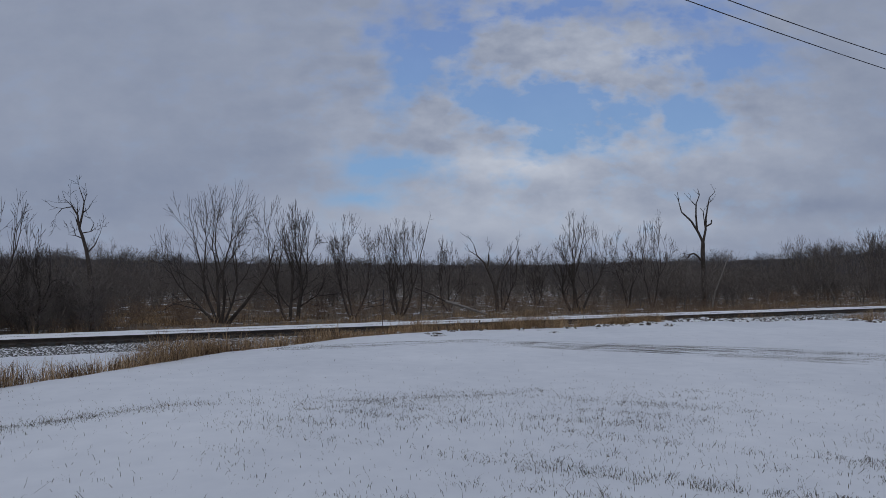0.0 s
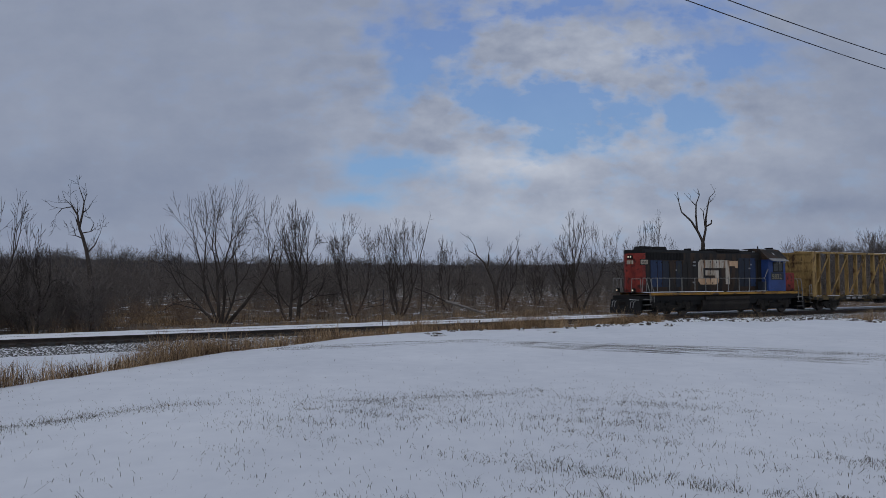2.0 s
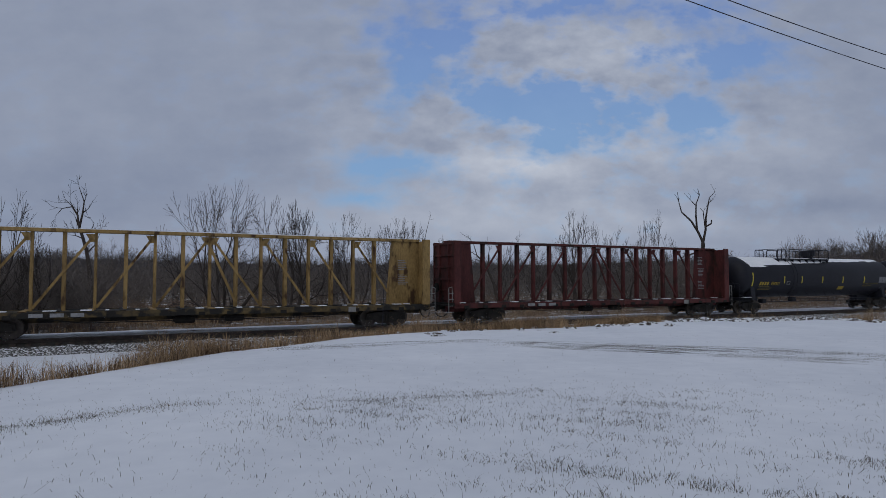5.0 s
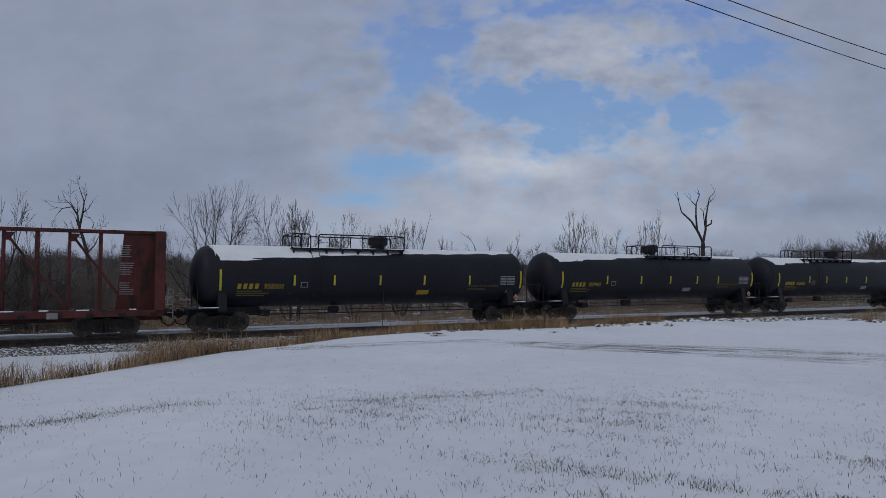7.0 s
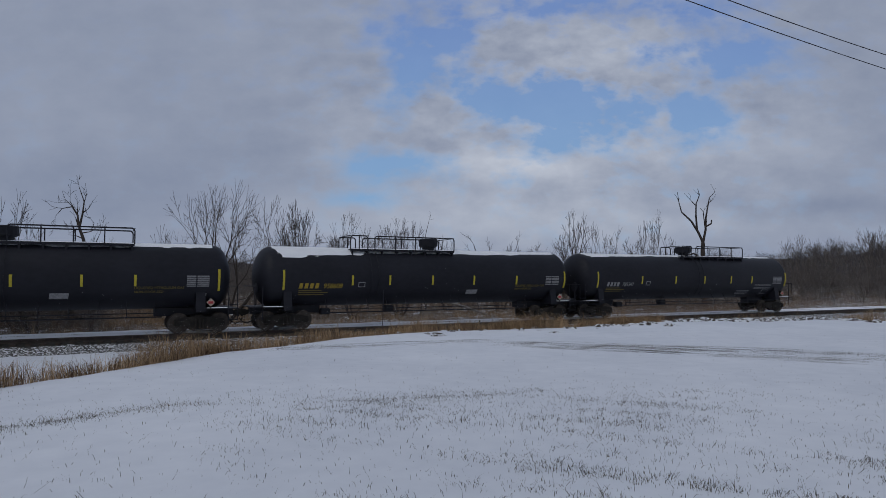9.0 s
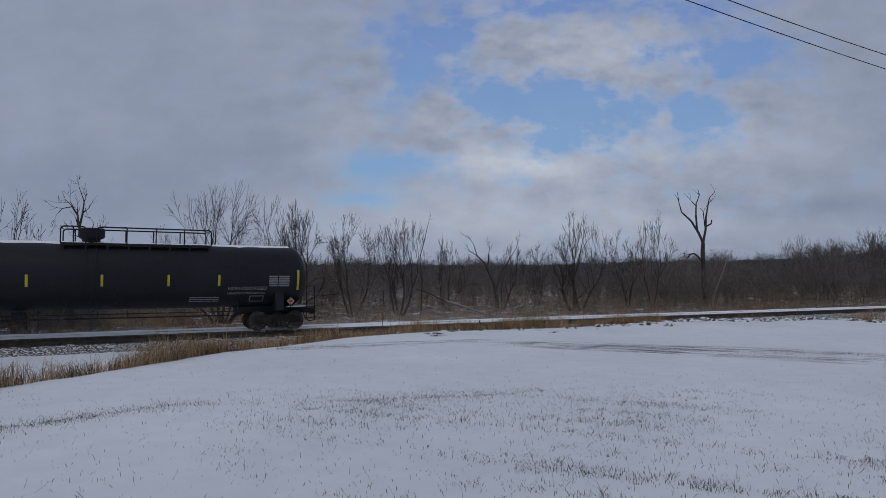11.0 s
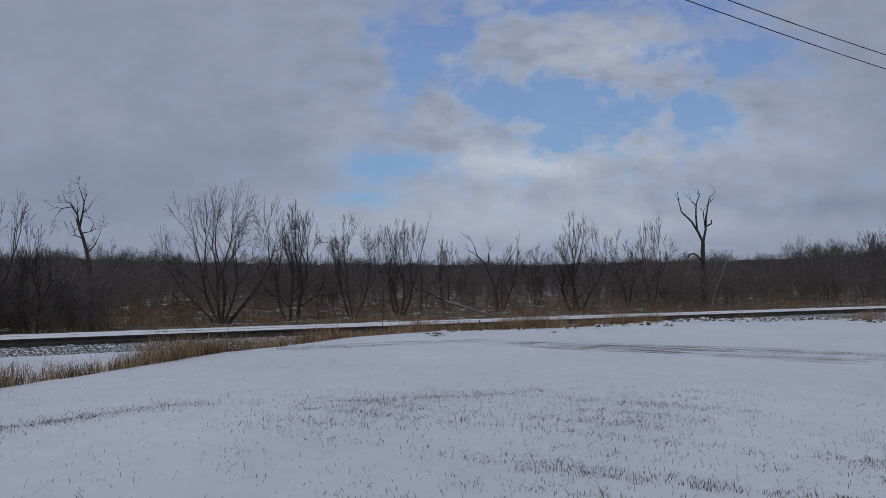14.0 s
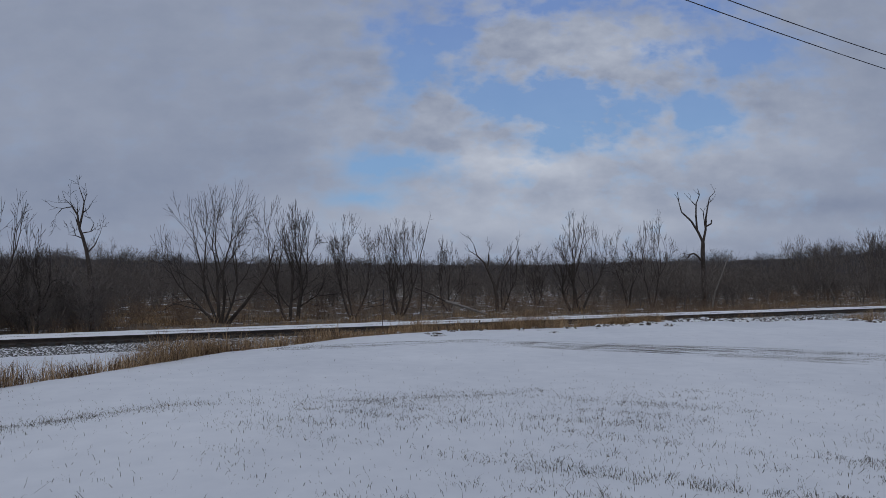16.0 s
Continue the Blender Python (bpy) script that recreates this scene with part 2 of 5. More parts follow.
# ---- sky backdrop with drifting clouds ----
def sky_material():
    m = bpy.data.materials.new("cloudy_sky")
    m.use_nodes = True
    n, l = m.node_tree.nodes, m.node_tree.links
    n.clear()

    def math_node(op, a, b=None, c=None):
        k = n.new("ShaderNodeMath")
        k.operation = op
        for i, v in enumerate((a, b, c)):
            if v is None:
                continue
            if isinstance(v, (int, float)):
                k.inputs[i].default_value = v
            else:
                l.new(v, k.inputs[i])
        return k.outputs[0]

    uv = n.new("ShaderNodeUVMap")

    def noise_at(scale, detail, stretch=(1, 1.6, 1), rough=0.55):
        mp, t = n.new("ShaderNodeMapping"), n.new("ShaderNodeTexNoise")
        mp.inputs["Scale"].default_value = stretch
        l.new(uv.outputs[0], mp.inputs[0])
        l.new(mp.outputs[0], t.inputs["Vector"])
        t.inputs["Scale"].default_value, t.inputs["Detail"].default_value, t.inputs["Roughness"].default_value = scale, detail, rough
        return t

    warp = noise_at(9.0, 4)
    off = n.new("ShaderNodeVectorMath")
    off.operation = "MULTIPLY_ADD"
    off.inputs[1].default_value, off.inputs[2].default_value = (0.07, 0.05, 0), (-0.035, -0.025, 0)
    l.new(warp.outputs["Color"], off.inputs[0])
    pos = n.new("ShaderNodeVectorMath")
    l.new(uv.outputs[0], pos.inputs[0])
    l.new(off.outputs[0], pos.inputs[1])

    def blobs(rows):
        total = None
        for u, v, su, sv, amp in rows:
            a, b, d = (n.new("ShaderNodeVectorMath") for _ in range(3))
            a.operation, b.operation, d.operation = "SUBTRACT", "MULTIPLY", "DOT_PRODUCT"
            a.inputs[1].default_value = (u, v, 0)
            b.inputs[1].default_value = (1 / su, 1 / sv, 0)
            l.new(pos.outputs[0], a.inputs[0])
            l.new(a.outputs[0], b.inputs[0])
            l.new(b.outputs[0], d.inputs[0])
            l.new(b.outputs[0], d.inputs[1])
            e = math_node("EXPONENT", math_node("MULTIPLY", d.outputs["Value"], -1.0))
            e = math_node("MULTIPLY", e, amp)
            total = e if total is None else math_node("ADD", total, e)
        return total

    gaps = blobs(OPEN_SKY)
    puff = noise_at(13.0, 7)
    broken = blobs([(0.20, 0.30, 0.36, 0.22, 1.0)])
    ragged = math_node("MULTIPLY_ADD", puff.outputs[0], 2.7, -1.33)
    wisp = noise_at(30.0, 6)
    ragged = math_node("ADD", ragged, math_node("MULTIPLY_ADD", wisp.outputs[0], 1.5, -0.76))
    gaps = math_node("ADD", gaps, math_node("MULTIPLY", ragged, math_node("MULTIPLY_ADD", broken, 0.9, 0.15)))
    gap = n.new("ShaderNodeValToRGB")
    gap.color_ramp.elements[1].color = (0.92, 0.92, 0.92, 1)
    gap.color_ramp.elements[0].position, gap.color_ramp.elements[1].position = 0.02, 0.74
    l.new(gaps, gap.inputs[0])
    light = blobs(BRIGHT)
    soft = noise_at(4.0, 5, (1.0, 1.7, 1))
    light = math_node("ADD", light, math_node("MULTIPLY_ADD", soft.outputs[0], 0.15, 0.255))
    light = math_node("ADD", light, math_node("MULTIPLY_ADD", puff.outputs[0], 0.13, -0.065))
    rim = math_node("MINIMUM", math_node("MAXIMUM", math_node("MULTIPLY_ADD", gaps, 2.4, 0.0), 0.0), 1.0)
    light = math_node("ADD", light, math_node("MULTIPLY", rim, math_node("MULTIPLY", broken, 0.13)))
    fluff = noise_at(17.0, 6)
    light = math_node("ADD", light, math_node("MULTIPLY", broken, math_node("MULTIPLY_ADD", fluff.outputs[0], 0.66, -0.28)))
    tone = n.new("ShaderNodeValToRGB")
    tone.color_ramp.elements[0].position, tone.color_ramp.elements[1].position = 0.2, 0.75
    tone.color_ramp.elements[0].color, tone.color_ramp.elements[1].color = (0.186, 0.226, 0.328, 1), (0.50, 0.54, 0.625, 1)
    l.new(light, tone.inputs[0])
    sep, blue = n.new("ShaderNodeSeparateXYZ"), n.new("ShaderNodeValToRGB")
    l.new(uv.outputs[0], sep.inputs[0])
    blue.color_ramp.elements[0].position, blue.color_ramp.elements[1].position = 0.08, 0.42
    blue.color_ramp.elements[0].color, blue.color_ramp.elements[1].color = (0.22, 0.39, 0.61, 1), (0.145, 0.245, 0.51, 1)
    l.new(sep.outputs[1], blue.inputs[0])
    mix, em, out = n.new("ShaderNodeMix"), n.new("ShaderNodeEmission"), n.new("ShaderNodeOutputMaterial")
    mix.data_type = "RGBA"
    l.new(gap.outputs[0], mix.inputs[0])
    l.new(tone.outputs[0], mix.inputs[6])
    l.new(blue.outputs[0], mix.inputs[7])
    l.new(mix.outputs[2], em.inputs[0])
    l.new(em.outputs[0], out.inputs[0])
    return m


# openings and bright or dull parts of the cloud: sideways, upwards, half-sizes, amount
OPEN_SKY = [
    (0.46, 0.355, 0.09, 0.035, 0.95), (0.39, 0.425, 0.10, 0.03, 0.65), (0.19, 0.43, 0.10, 0.03, 0.75), (-0.02, 0.39, 0.085, 0.055, 0.88),
    (-0.06, 0.305, 0.04, 0.06, 0.75), (0.09, 0.29, 0.09, 0.04, 0.92), (0.21, 0.268, 0.11, 0.04, 1.0), (0.385, 0.25, 0.055, 0.04, 1.05),
    (0.18, 0.21, 0.035, 0.025, 0.75), (-0.075, 0.18, 0.085, 0.032, 0.85), (-0.14, 0.125, 0.05, 0.016, 0.7), (0.33, 0.345, 0.035, 0.02, 0.6),
    (0.08, 0.37, 0.05, 0.03, -0.25), (0.22, 0.36, 0.10, 0.04, -0.35), (-0.03, 0.25, 0.035, 0.05, -0.5), (0.335, 0.26, 0.025, 0.018, -0.5)]
BRIGHT = [
    (0.25, 0.36, 0.13, 0.045, 0.13), (0.13, 0.24, 0.12, 0.02, 0.10),
    (0.10, 0.185, 0.12, 0.024, 0.32), (0.07, 0.10, 0.34, 0.06, 0.18), (-0.13, 0.25, 0.07, 0.04, 0.07), (0.40, 0.21, 0.18, 0.045, 0.14),
    (0.35, 0.08, 0.5, 0.02, 0.05), (-0.45, 0.14, 0.25, 0.07, -0.05), (0.59, 0.118, 0.14, 0.018, -0.08), (-0.18, 0.20, 0.05, 0.03, 0.07)]

FARSKY = 3000.0
az, el = np.radians(np.linspace(-66, 66, 67)), np.radians(np.linspace(-4, 56, 37))
AZ, EL = np.meshgrid(az, el)
sv = np.stack([FARSKY * np.sin(AZ), FARSKY * np.cos(AZ), FARSKY * np.tan(EL)], -1).reshape(-1, 3)
si = np.arange(AZ.size).reshape(AZ.shape)
sf = np.stack([si[:-1, :-1], si[:-1, 1:], si[1:, 1:], si[1:, :-1]], -1).reshape(-1, 4)
backdrop = raw("backdrop", sv.tolist(), sf.tolist(), sky_material())
layer = backdrop.data.uv_layers.new(name="UVMap")
tanuv = np.stack([sv[:, 0] / sv[:, 1], sv[:, 2] / sv[:, 1]], -1)
layer.data.foreach_set("uv", tanuv[sf.reshape(-1)].reshape(-1))
tagged(backdrop, "grey and white winter clouds with blue gaps", "sky", kind="structure")


# ---- trees ----
def grow(r, segs, p, d, length, rad, level, spread, up, kids):
    steps = 4 if level > 1 else 3
    for i in range(steps):
        d = (d + Vector((r.gauss(0, 0.10), r.gauss(0, 0.10), r.gauss(0, 0.07) + up))).normalized()
        q = p + d * length / steps
        thin = rad * (1 - 0.5 / steps)
        segs.append((p, q, rad, thin))
        p, rad = q, thin
        if level > 0:
            last = i == steps - 1
            for _ in range(kids if last else r.choice((0, 0, 1, 1) if i == 0 else (0, 1, 1, 1))):
                ax = d.orthogonal().normalized()
                ax.rotate(Matrix.Rotation(r.uniform(0, 6.283), 3, d))
                e = (d + ax * math.tan(spread * (r.uniform(0.35, 0.8) if last else r.uniform(0.8, 1.5)))).normalized()
                grow(r, segs, p, e, length * (r.uniform(0.62, 0.88) if last else r.uniform(0.45, 0.72)), max(rad * r.uniform(0.55, 0.8), 0.004), level - 1, spread, up, kids)


def branch(r, segs, p, d, length, rad, level, up, side, dens):
    """A limb that curves upward as it thins, throws off side shoots and ends in a fork."""
    n = 5 if level > 1 else 4 if level else 3

    def off(angle, turn):
        ax = d.orthogonal().normalized()
        ax.rotate(Matrix.Rotation(turn, 3, d))
        return (d + ax * math.tan(angle)).normalized()
    for i in range(n):
        d = (d + Vector((r.gauss(0, 0.10), r.gauss(0, 0.10), r.gauss(0, 0.08) + (up if level > 1 else 0)))).normalized()
        q = p + d * length / n
        thin = max(rad * (1 - (0.36 if level else 0.9) / n), 0.003)
        segs.append((p, q, rad, thin))
        p, rad = q, thin
        if level and 0 < i < n - 1 and r.random() < 0.52 * dens:
            branch(r, segs, p, off(side * r.uniform(0.9, 1.5), r.uniform(0, 6.283)), length * r.uniform(0.45, 0.75), max(rad * 0.5, 0.003), max(level - 2, 0), up, side, dens)
    if level:
        turn = r.uniform(0, 6.283)
        for k in range(3 if r.random() < dens - 0.4 else 2):
            branch(r, segs, p, off(side * r.uniform(0.35, 0.95), turn + k * 6.283 / 2.6), length * r.uniform(0.60, 0.86), max(rad * r.uniform(0.55, 0.78), 0.003), level - 1, up, side, dens)


def crown_tree(seed, height, left, right, stems=1, girth=0.14, side=0.62, dens=1.0, levels=4):
    """Branches of one bare tree with its base at the origin, its crown reaching left and right as told."""
    r = random.Random(seed)
    segs = []
    for k in range(stems):
        out = ((k + 0.5) / stems * 2 - 1) if stems > 1 else 0.0
        base = Vector((out * girth * stems * 0.6, r.gauss(0, 0.1) * (stems > 1), 0))
        d = Vector((out * 0.70 + r.gauss(0, 0.04), r.gauss(0, 0.10), 1)).normalized()
        branch(r, segs, base, d, height * r.uniform(0.30, 0.38) * (1 - 0.15 * abs(out)), girth * r.uniform(0.8, 1.1), levels + (stems == 1), 0.018, side, dens)
    xs = sorted(q.x for p, q, a, b in segs)
    k = len(xs) // 45
    lo, hi, top = xs[k], xs[-1 - k], max(q.z for p, q, a, b in segs)
    wide, mid, shift = (left + right) / (hi - lo), (hi + lo) / 2, (right - left) / 2

    def fitted(v):
        f = min(max(v.z, 0) / top * 1.4, 1.0)
        return Vector(((v.x - mid * f) * (1 + (wide - 1) * f) + shift * f, v.y * wide * 0.9, v.z * height / top))
    return [(fitted(p), fitted(q), a, b) for p, q, a, b in segs]


def segs_mesh(segs, least=0.006, n3=0.03):
    v, f = [], []
    for p, q, a, b in segs:
        a, b = max(a, least), max(b, least)
        n = 6 if a > 0.08 else 4 if a > n3 else 3
        d = (q - p)
        if d.length < 1e-5:
            continue
        x = d.orthogonal().normalized()
        y = d.normalized().cross(x)
        k = len(v)
        for c, rr in ((p, a), (q, b)):
            for i in range(n):
                t = 6.2832 * i / n
                o = c + x * (rr * math.cos(t)) + y * (rr * math.sin(t))
                v.append((o.x, o.y, o.z))
        for i in range(n):
            j = (i + 1) % n
            f.append((k + i, k + j, k + n + j, k + n + i))
    return v, f


def stand(X, Y, sink=0.08):
    return float(ground_z(X, Y)) - sink


def tree(X, Y, label, segs, material=None):
    """A bare tree: trunk and limbs as one part, the twigs of its crown as another."""
    root = new("tree")
    least = max(0.0088, min(Y, 90) * 0.00019)
    root.matrix_world = pose(X, Y, stand(X, Y))
    thick = [g for g in segs if g[2] > 0.035]
    fine = [g for g in segs if g[2] <= 0.035]
    for name, group in (("trunk", thick), ("crown", fine)):
        if group:
            v, f = segs_mesh(group, least)
            raw(name, v, f, material or BARK, root, smooth=True)
    return tagged(root, label, "tree", "bare trees beyond the track")


BARE = "leafless brown tree with fine upright twigs"
SINGLE = "tall leafless tree with a dense twiggy crown"
# X, Y, height, crown left, crown right, stems, girth, spread, density, seed
for X, Y, h, le, ri, stems, girth, side, dens, seed in (
        (-23.6, 33, 8.2, 2.2, 2.0, 2, 0.13, 0.68, 1.10, 11), (-22.9, 36, 6.7, 2.2, 1.3, 2, 0.10, 0.56, 1.20, 12),
        (-24.6, 37, 5.4, 1.4, 1.2, 3, 0.08, 0.56, 1.20, 13), (-15.35, 44, 9.8, 4.2, 2.6, 5, 0.12, 0.58, 1.28, 14),
        (-12.0, 50, 10.0, 2.75, 0.2, 2, 0.15, 0.68, 1.50, 15), (-11.3, 50, 9.7, 1.35, 1.45, 1, 0.20, 0.66, 1.50, 25),
        (-7.3, 52, 8.9, 2.0, 2.2, 3, 0.11, 0.56, 1.30, 16), (-3.7, 55, 8.8, 2.1, 1.8, 4, 0.13, 0.66, 1.10, 17),
        (0.6, 62, 7.5, 1.2, 1.25, 3, 0.07, 0.61, 1.10, 19), (12.5, 62, 7.7, 2.3, 0.3, 2, 0.16, 0.71, 1.20, 21),
        (13.4, 62, 10.1, 1.3, 2.6, 2, 0.16, 0.68, 1.25, 43), (10.9, 75, 7.6, 1.7, 1.4, 3, 0.07, 0.66, 1.30, 28),
        (19.6, 68, 9.0, 1.8, 1.9, 2, 0.10, 0.68, 1.20, 24), (22.2, 68, 10.7, 1.5, 2.1, 2, 0.12, 0.68, 1.15, 44),
        (62.0, 110, 11.0, 4.1, 3.6, 3, 0.2, 0.68, 1.30, 51), (69.5, 105, 12.0, 3.6, 3.6, 3, 0.2, 0.66, 1.30, 52),
        (74.0, 120, 11.0, 4.2, 4.0, 3, 0.2, 0.68, 1.30, 53), (72.0, 100, 12.3, 3.2, 4.0, 3, 0.2, 0.68, 1.30, 54),
        (-64.5, 128, 11.6, 2.2, 2.0, 2, 0.16, 0.71, 1.40, 55), (-70.0, 130, 11.2, 2.6, 2.4, 2, 0.16, 0.71, 1.40, 56),
        (-76.5, 130, 10.6, 2.6, 2.4, 2, 0.16, 0.71, 1.30, 58), (-57.0, 128, 9.8, 2.4, 2.2, 2, 0.15, 0.71, 1.30, 59),
        (5.9, 63, 6.6, 0.6, 1.6, 2, 0.09, 0.66, 1.20, 57)):
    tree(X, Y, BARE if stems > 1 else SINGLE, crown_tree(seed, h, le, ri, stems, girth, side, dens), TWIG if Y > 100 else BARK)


def limb(segs, pts, r0, r1):
    pts = [Vector(p) for p in pts]
    for i, (p, q) in enumerate(zip(pts, pts[1:])):
        a, b = (r0 + (r1 - r0) * k / (len(pts) - 1) for k in (i, i + 1))
        segs.append((p, q, a, b))


def twigs(segs, seed, level=1, length=0.9, every=3):
    r = random.Random(seed)
    for g in list(segs)[::every]:
        if g[2] < 0.10:
            d = (g[1] - g[0]).normalized()
            e = (d + Vector((r.gauss(0, 0.7), r.gauss(0, 0.7), 0.3))).normalized()
            grow(r, segs, g[1], e, length, g[2] * 0.5, level, 0.6, 0.05, 1)


# the tall dead tree, its fork and broken limbs
g = []
limb(g, [(0, 0, 0), (-0.05, 0, 3), (-0.1, 0, 6.2), (-0.05, 0, 7.2)], 0.27, 0.20)
limb(g, [(-0.05, 0, 7.2), (-0.5, 0.2, 8.4), (-1.2, 0.3, 9.6), (-2.2, 0.4, 10.6), (-2.5, 0.3, 11.6), (-2.7, 0.2, 12.8)], 0.15, 0.025)
limb(g, [(-0.6, 0.2, 8.6), (-0.9, -0.3, 10.2), (-0.9, -0.4, 11.4), (-0.5, -0.4, 12.4), (-0.7, -0.4, 13.1)], 0.11, 0.025)
limb(g, [(-0.9, -0.4, 11.2), (-1.6, -0.5, 11.9), (-2.2, -0.4, 12.6)], 0.06, 0.015)
limb(g, [(-0.05, 0, 7.2), (0.3, 0.1, 8.6), (0.4, 0.2, 10.0), (0.7, 0.2, 11.6), (0.8, 0.1, 12.2), (1.4, 0.1, 12.8)], 0.14, 0.025)
limb(g, [(0.3, 0.1, 8.4), (0.1, 0, 9.8), (0.0, -0.1, 10.6), (-0.3, 0, 11.0)], 0.08, 0.02)
limb(g, [(0.4, 0.1, 9.0), (0.9, 0, 9.3), (0.95, 0, 9.7)], 0.10, 0.06)
limb(g, [(-0.1, 0, 5.0), (-0.7, 0, 5.75), (-1.1, 0, 6.0), (-1.5, 0, 5.9), (-1.75, 0, 5.5)], 0.11, 0.07)
twigs(g, 4, 1, 0.7, 2)
tree(28.6, 70, "tall dead tree with a forked trunk and broken limbs", g)

# the crooked tree that leans over
g = []
limb(g, [(0, 0, 0), (-0.05, 0, 2.4), (-0.25, 0, 3.9), (-0.44, 0, 4.9), (-0.72, 0.05, 5.7), (-0.9, 0, 6.2), (-0.72, 0, 7.1), (-0.65, 0, 7.8), (-0.95, 0, 8.6)], 0.16, 0.018)
limb(g, [(-0.9, 0, 6.2), (-1.08, 0.1, 7.0), (-1.41, 0.1, 7.5), (-1.95, 0, 7.38), (-2.35, 0, 6.9)], 0.07, 0.012)
limb(g, [(-0.70, 0, 5.6), (-1.05, -0.1, 5.75), (-1.45, -0.1, 5.8)], 0.05, 0.012)
limb(g, [(-0.8, 0, 5.9), (-0.27, 0.1, 6.0), (-0.08, 0.1, 6.5)], 0.05, 0.012)
limb(g, [(-1.3, 0.1, 7.4), (-1.6, 0.2, 7.8), (-2.0, 0.2, 7.75)], 0.03, 0.01)
limb(g, [(-0.4, 0, 4.7), (0.0, 0.1, 5.2), (0.3, 0.1, 5.9)], 0.05, 0.012)
twigs(g, 9, 2, 0.55, 1)
tree(-20.8, 38, "crooked leafless tree with a lopsided crown", g)

# the low forked tree with a broken stem
g = []
limb(g, [(0, 0, 0), (-0.05, 0, 1.4), (-0.3, 0, 2.6), (-0.9, 0, 4.0), (-1.2, 0, 4.6), (-1.9, 0, 5.3), (-2.2, 0, 6.3)], 0.2, 0.04)
limb(g, [(-0.95, 0, 4.1), (-0.8, 0.1, 4.9), (-0.8, 0.1, 5.4)], 0.1, 0.08)
limb(g, [(-0.1, 0, 2.0), (0.3, 0.2, 3.6), (1.2, 0.2, 5.0), (1.8, 0.2, 6.0)], 0.12, 0.02)
twigs(g, 12, 2, 0.8, 1)
tree(5.1, 60, "low forked leafless tree with a snapped stem", g)

# leaning trunk, fallen trunk, bent pale trunk, lone stem
g = []
limb(g, [(0, 0, 0), (0.35, 0, 0.5), (1.2, 0, 1.5), (2.2, 0, 2.9), (2.75, 0, 3.9), (3.15, 0, 5.1)], 0.17, 0.05)
twigs(g, 21, 2, 0.8, 1)
tree(-14.95, 44.5, "leaning leafless tree with a slanting trunk", g)
log = new("fallen_trunk")
log.matrix_world = pose(-2.3, 52.5, 1.75)
for name, mat, rows in (("barked_length", BARK, (((0, 0, 0), (1.3, 0.2, -0.5), 0.06, 0.07), ((1.3, 0.2, -0.5), (2.5, 0.4, -1.1), 0.07, 0.08), ((1.9, 0.3, -0.8), (1.2, 0.1, -1.9), 0.04, 0.02))),
                        ("bleached_length", PALE, (((2.5, 0.4, -1.1), (4.3, 0.8, -1.65), 0.12, 0.11), ((4.3, 0.8, -1.65), (6.0, 1.2, -2.25), 0.11, 0.09), ((3.2, 0.6, -1.3), (3.0, 0.3, -2.3), 0.04, 0.02)))):
    v, f = segs_mesh([(Vector(a), Vector(b), ra, rb) for a, b, ra, rb in rows])
    raw(name, v, f, mat, log, smooth=True)
tagged(log, "fallen half-bleached trunk hung up in brush", "log")
g = []
limb(g, [(0, 0, 0), (0.3, 0, 1.6), (1.0, 0, 3.4), (1.6, 0, 4.9), (2.2, 0, 6.1)], 0.075, 0.04)
tree(27.7, 66, "bent pale dead trunk without branches", g, PALE)
g = []
limb(g, [(0, 0, 0), (0.1, 0, 3), (-0.1, 0, 5.2), (0.25, 0, 6.4), (0.5, 0, 7.6), (0.7, 0, 8.4)], 0.07, 0.02)
twigs(g, 31, 1, 0.6, 2)
tree(-2.0, 58, "slender leafless sapling with a kinked stem", g)


# ---- brush and far woods, uncountable ----
def scatter(name, label, kinds, spots, material, smooth=False):
    """kinds: (verts, faces) of several plants; spots: X, Y, Z, kind, turn, size, height."""
    V, F, k = [], [], 0
    arr = [(np.array(v), f) for v, f in kinds]
    for X, Y, Z, kind, turn, size, tall in spots:
        v, f = arr[kind]
        c, s = math.cos(turn) * size, math.sin(turn) * size
        V.append(np.stack([v[:, 0] * c - v[:, 1] * s + X, v[:, 0] * s + v[:, 1] * c + Y, v[:, 2] * tall + Z], -1))
        F.append(np.array(f) + k)
        k += len(v)
    nf = np.concatenate(F)
    me = bpy.data.meshes.new(name)
    vv = np.concatenate(V)
    w = nf.shape[1]
    me.vertices.add(len(vv))
    me.vertices.foreach_set("co", vv.reshape(-1))
    me.loops.add(nf.size)
    me.loops.foreach_set("vertex_index", nf.reshape(-1).astype(np.int32))
    me.polygons.add(len(nf))
    me.polygons.foreach_set("loop_start", np.arange(0, nf.size, w, dtype=np.int32))
    me.update(calc_edges=True)
    me.materials.append(material)
    return tagged(new(name, me), label, name.replace("_", " "), kind="stuff")


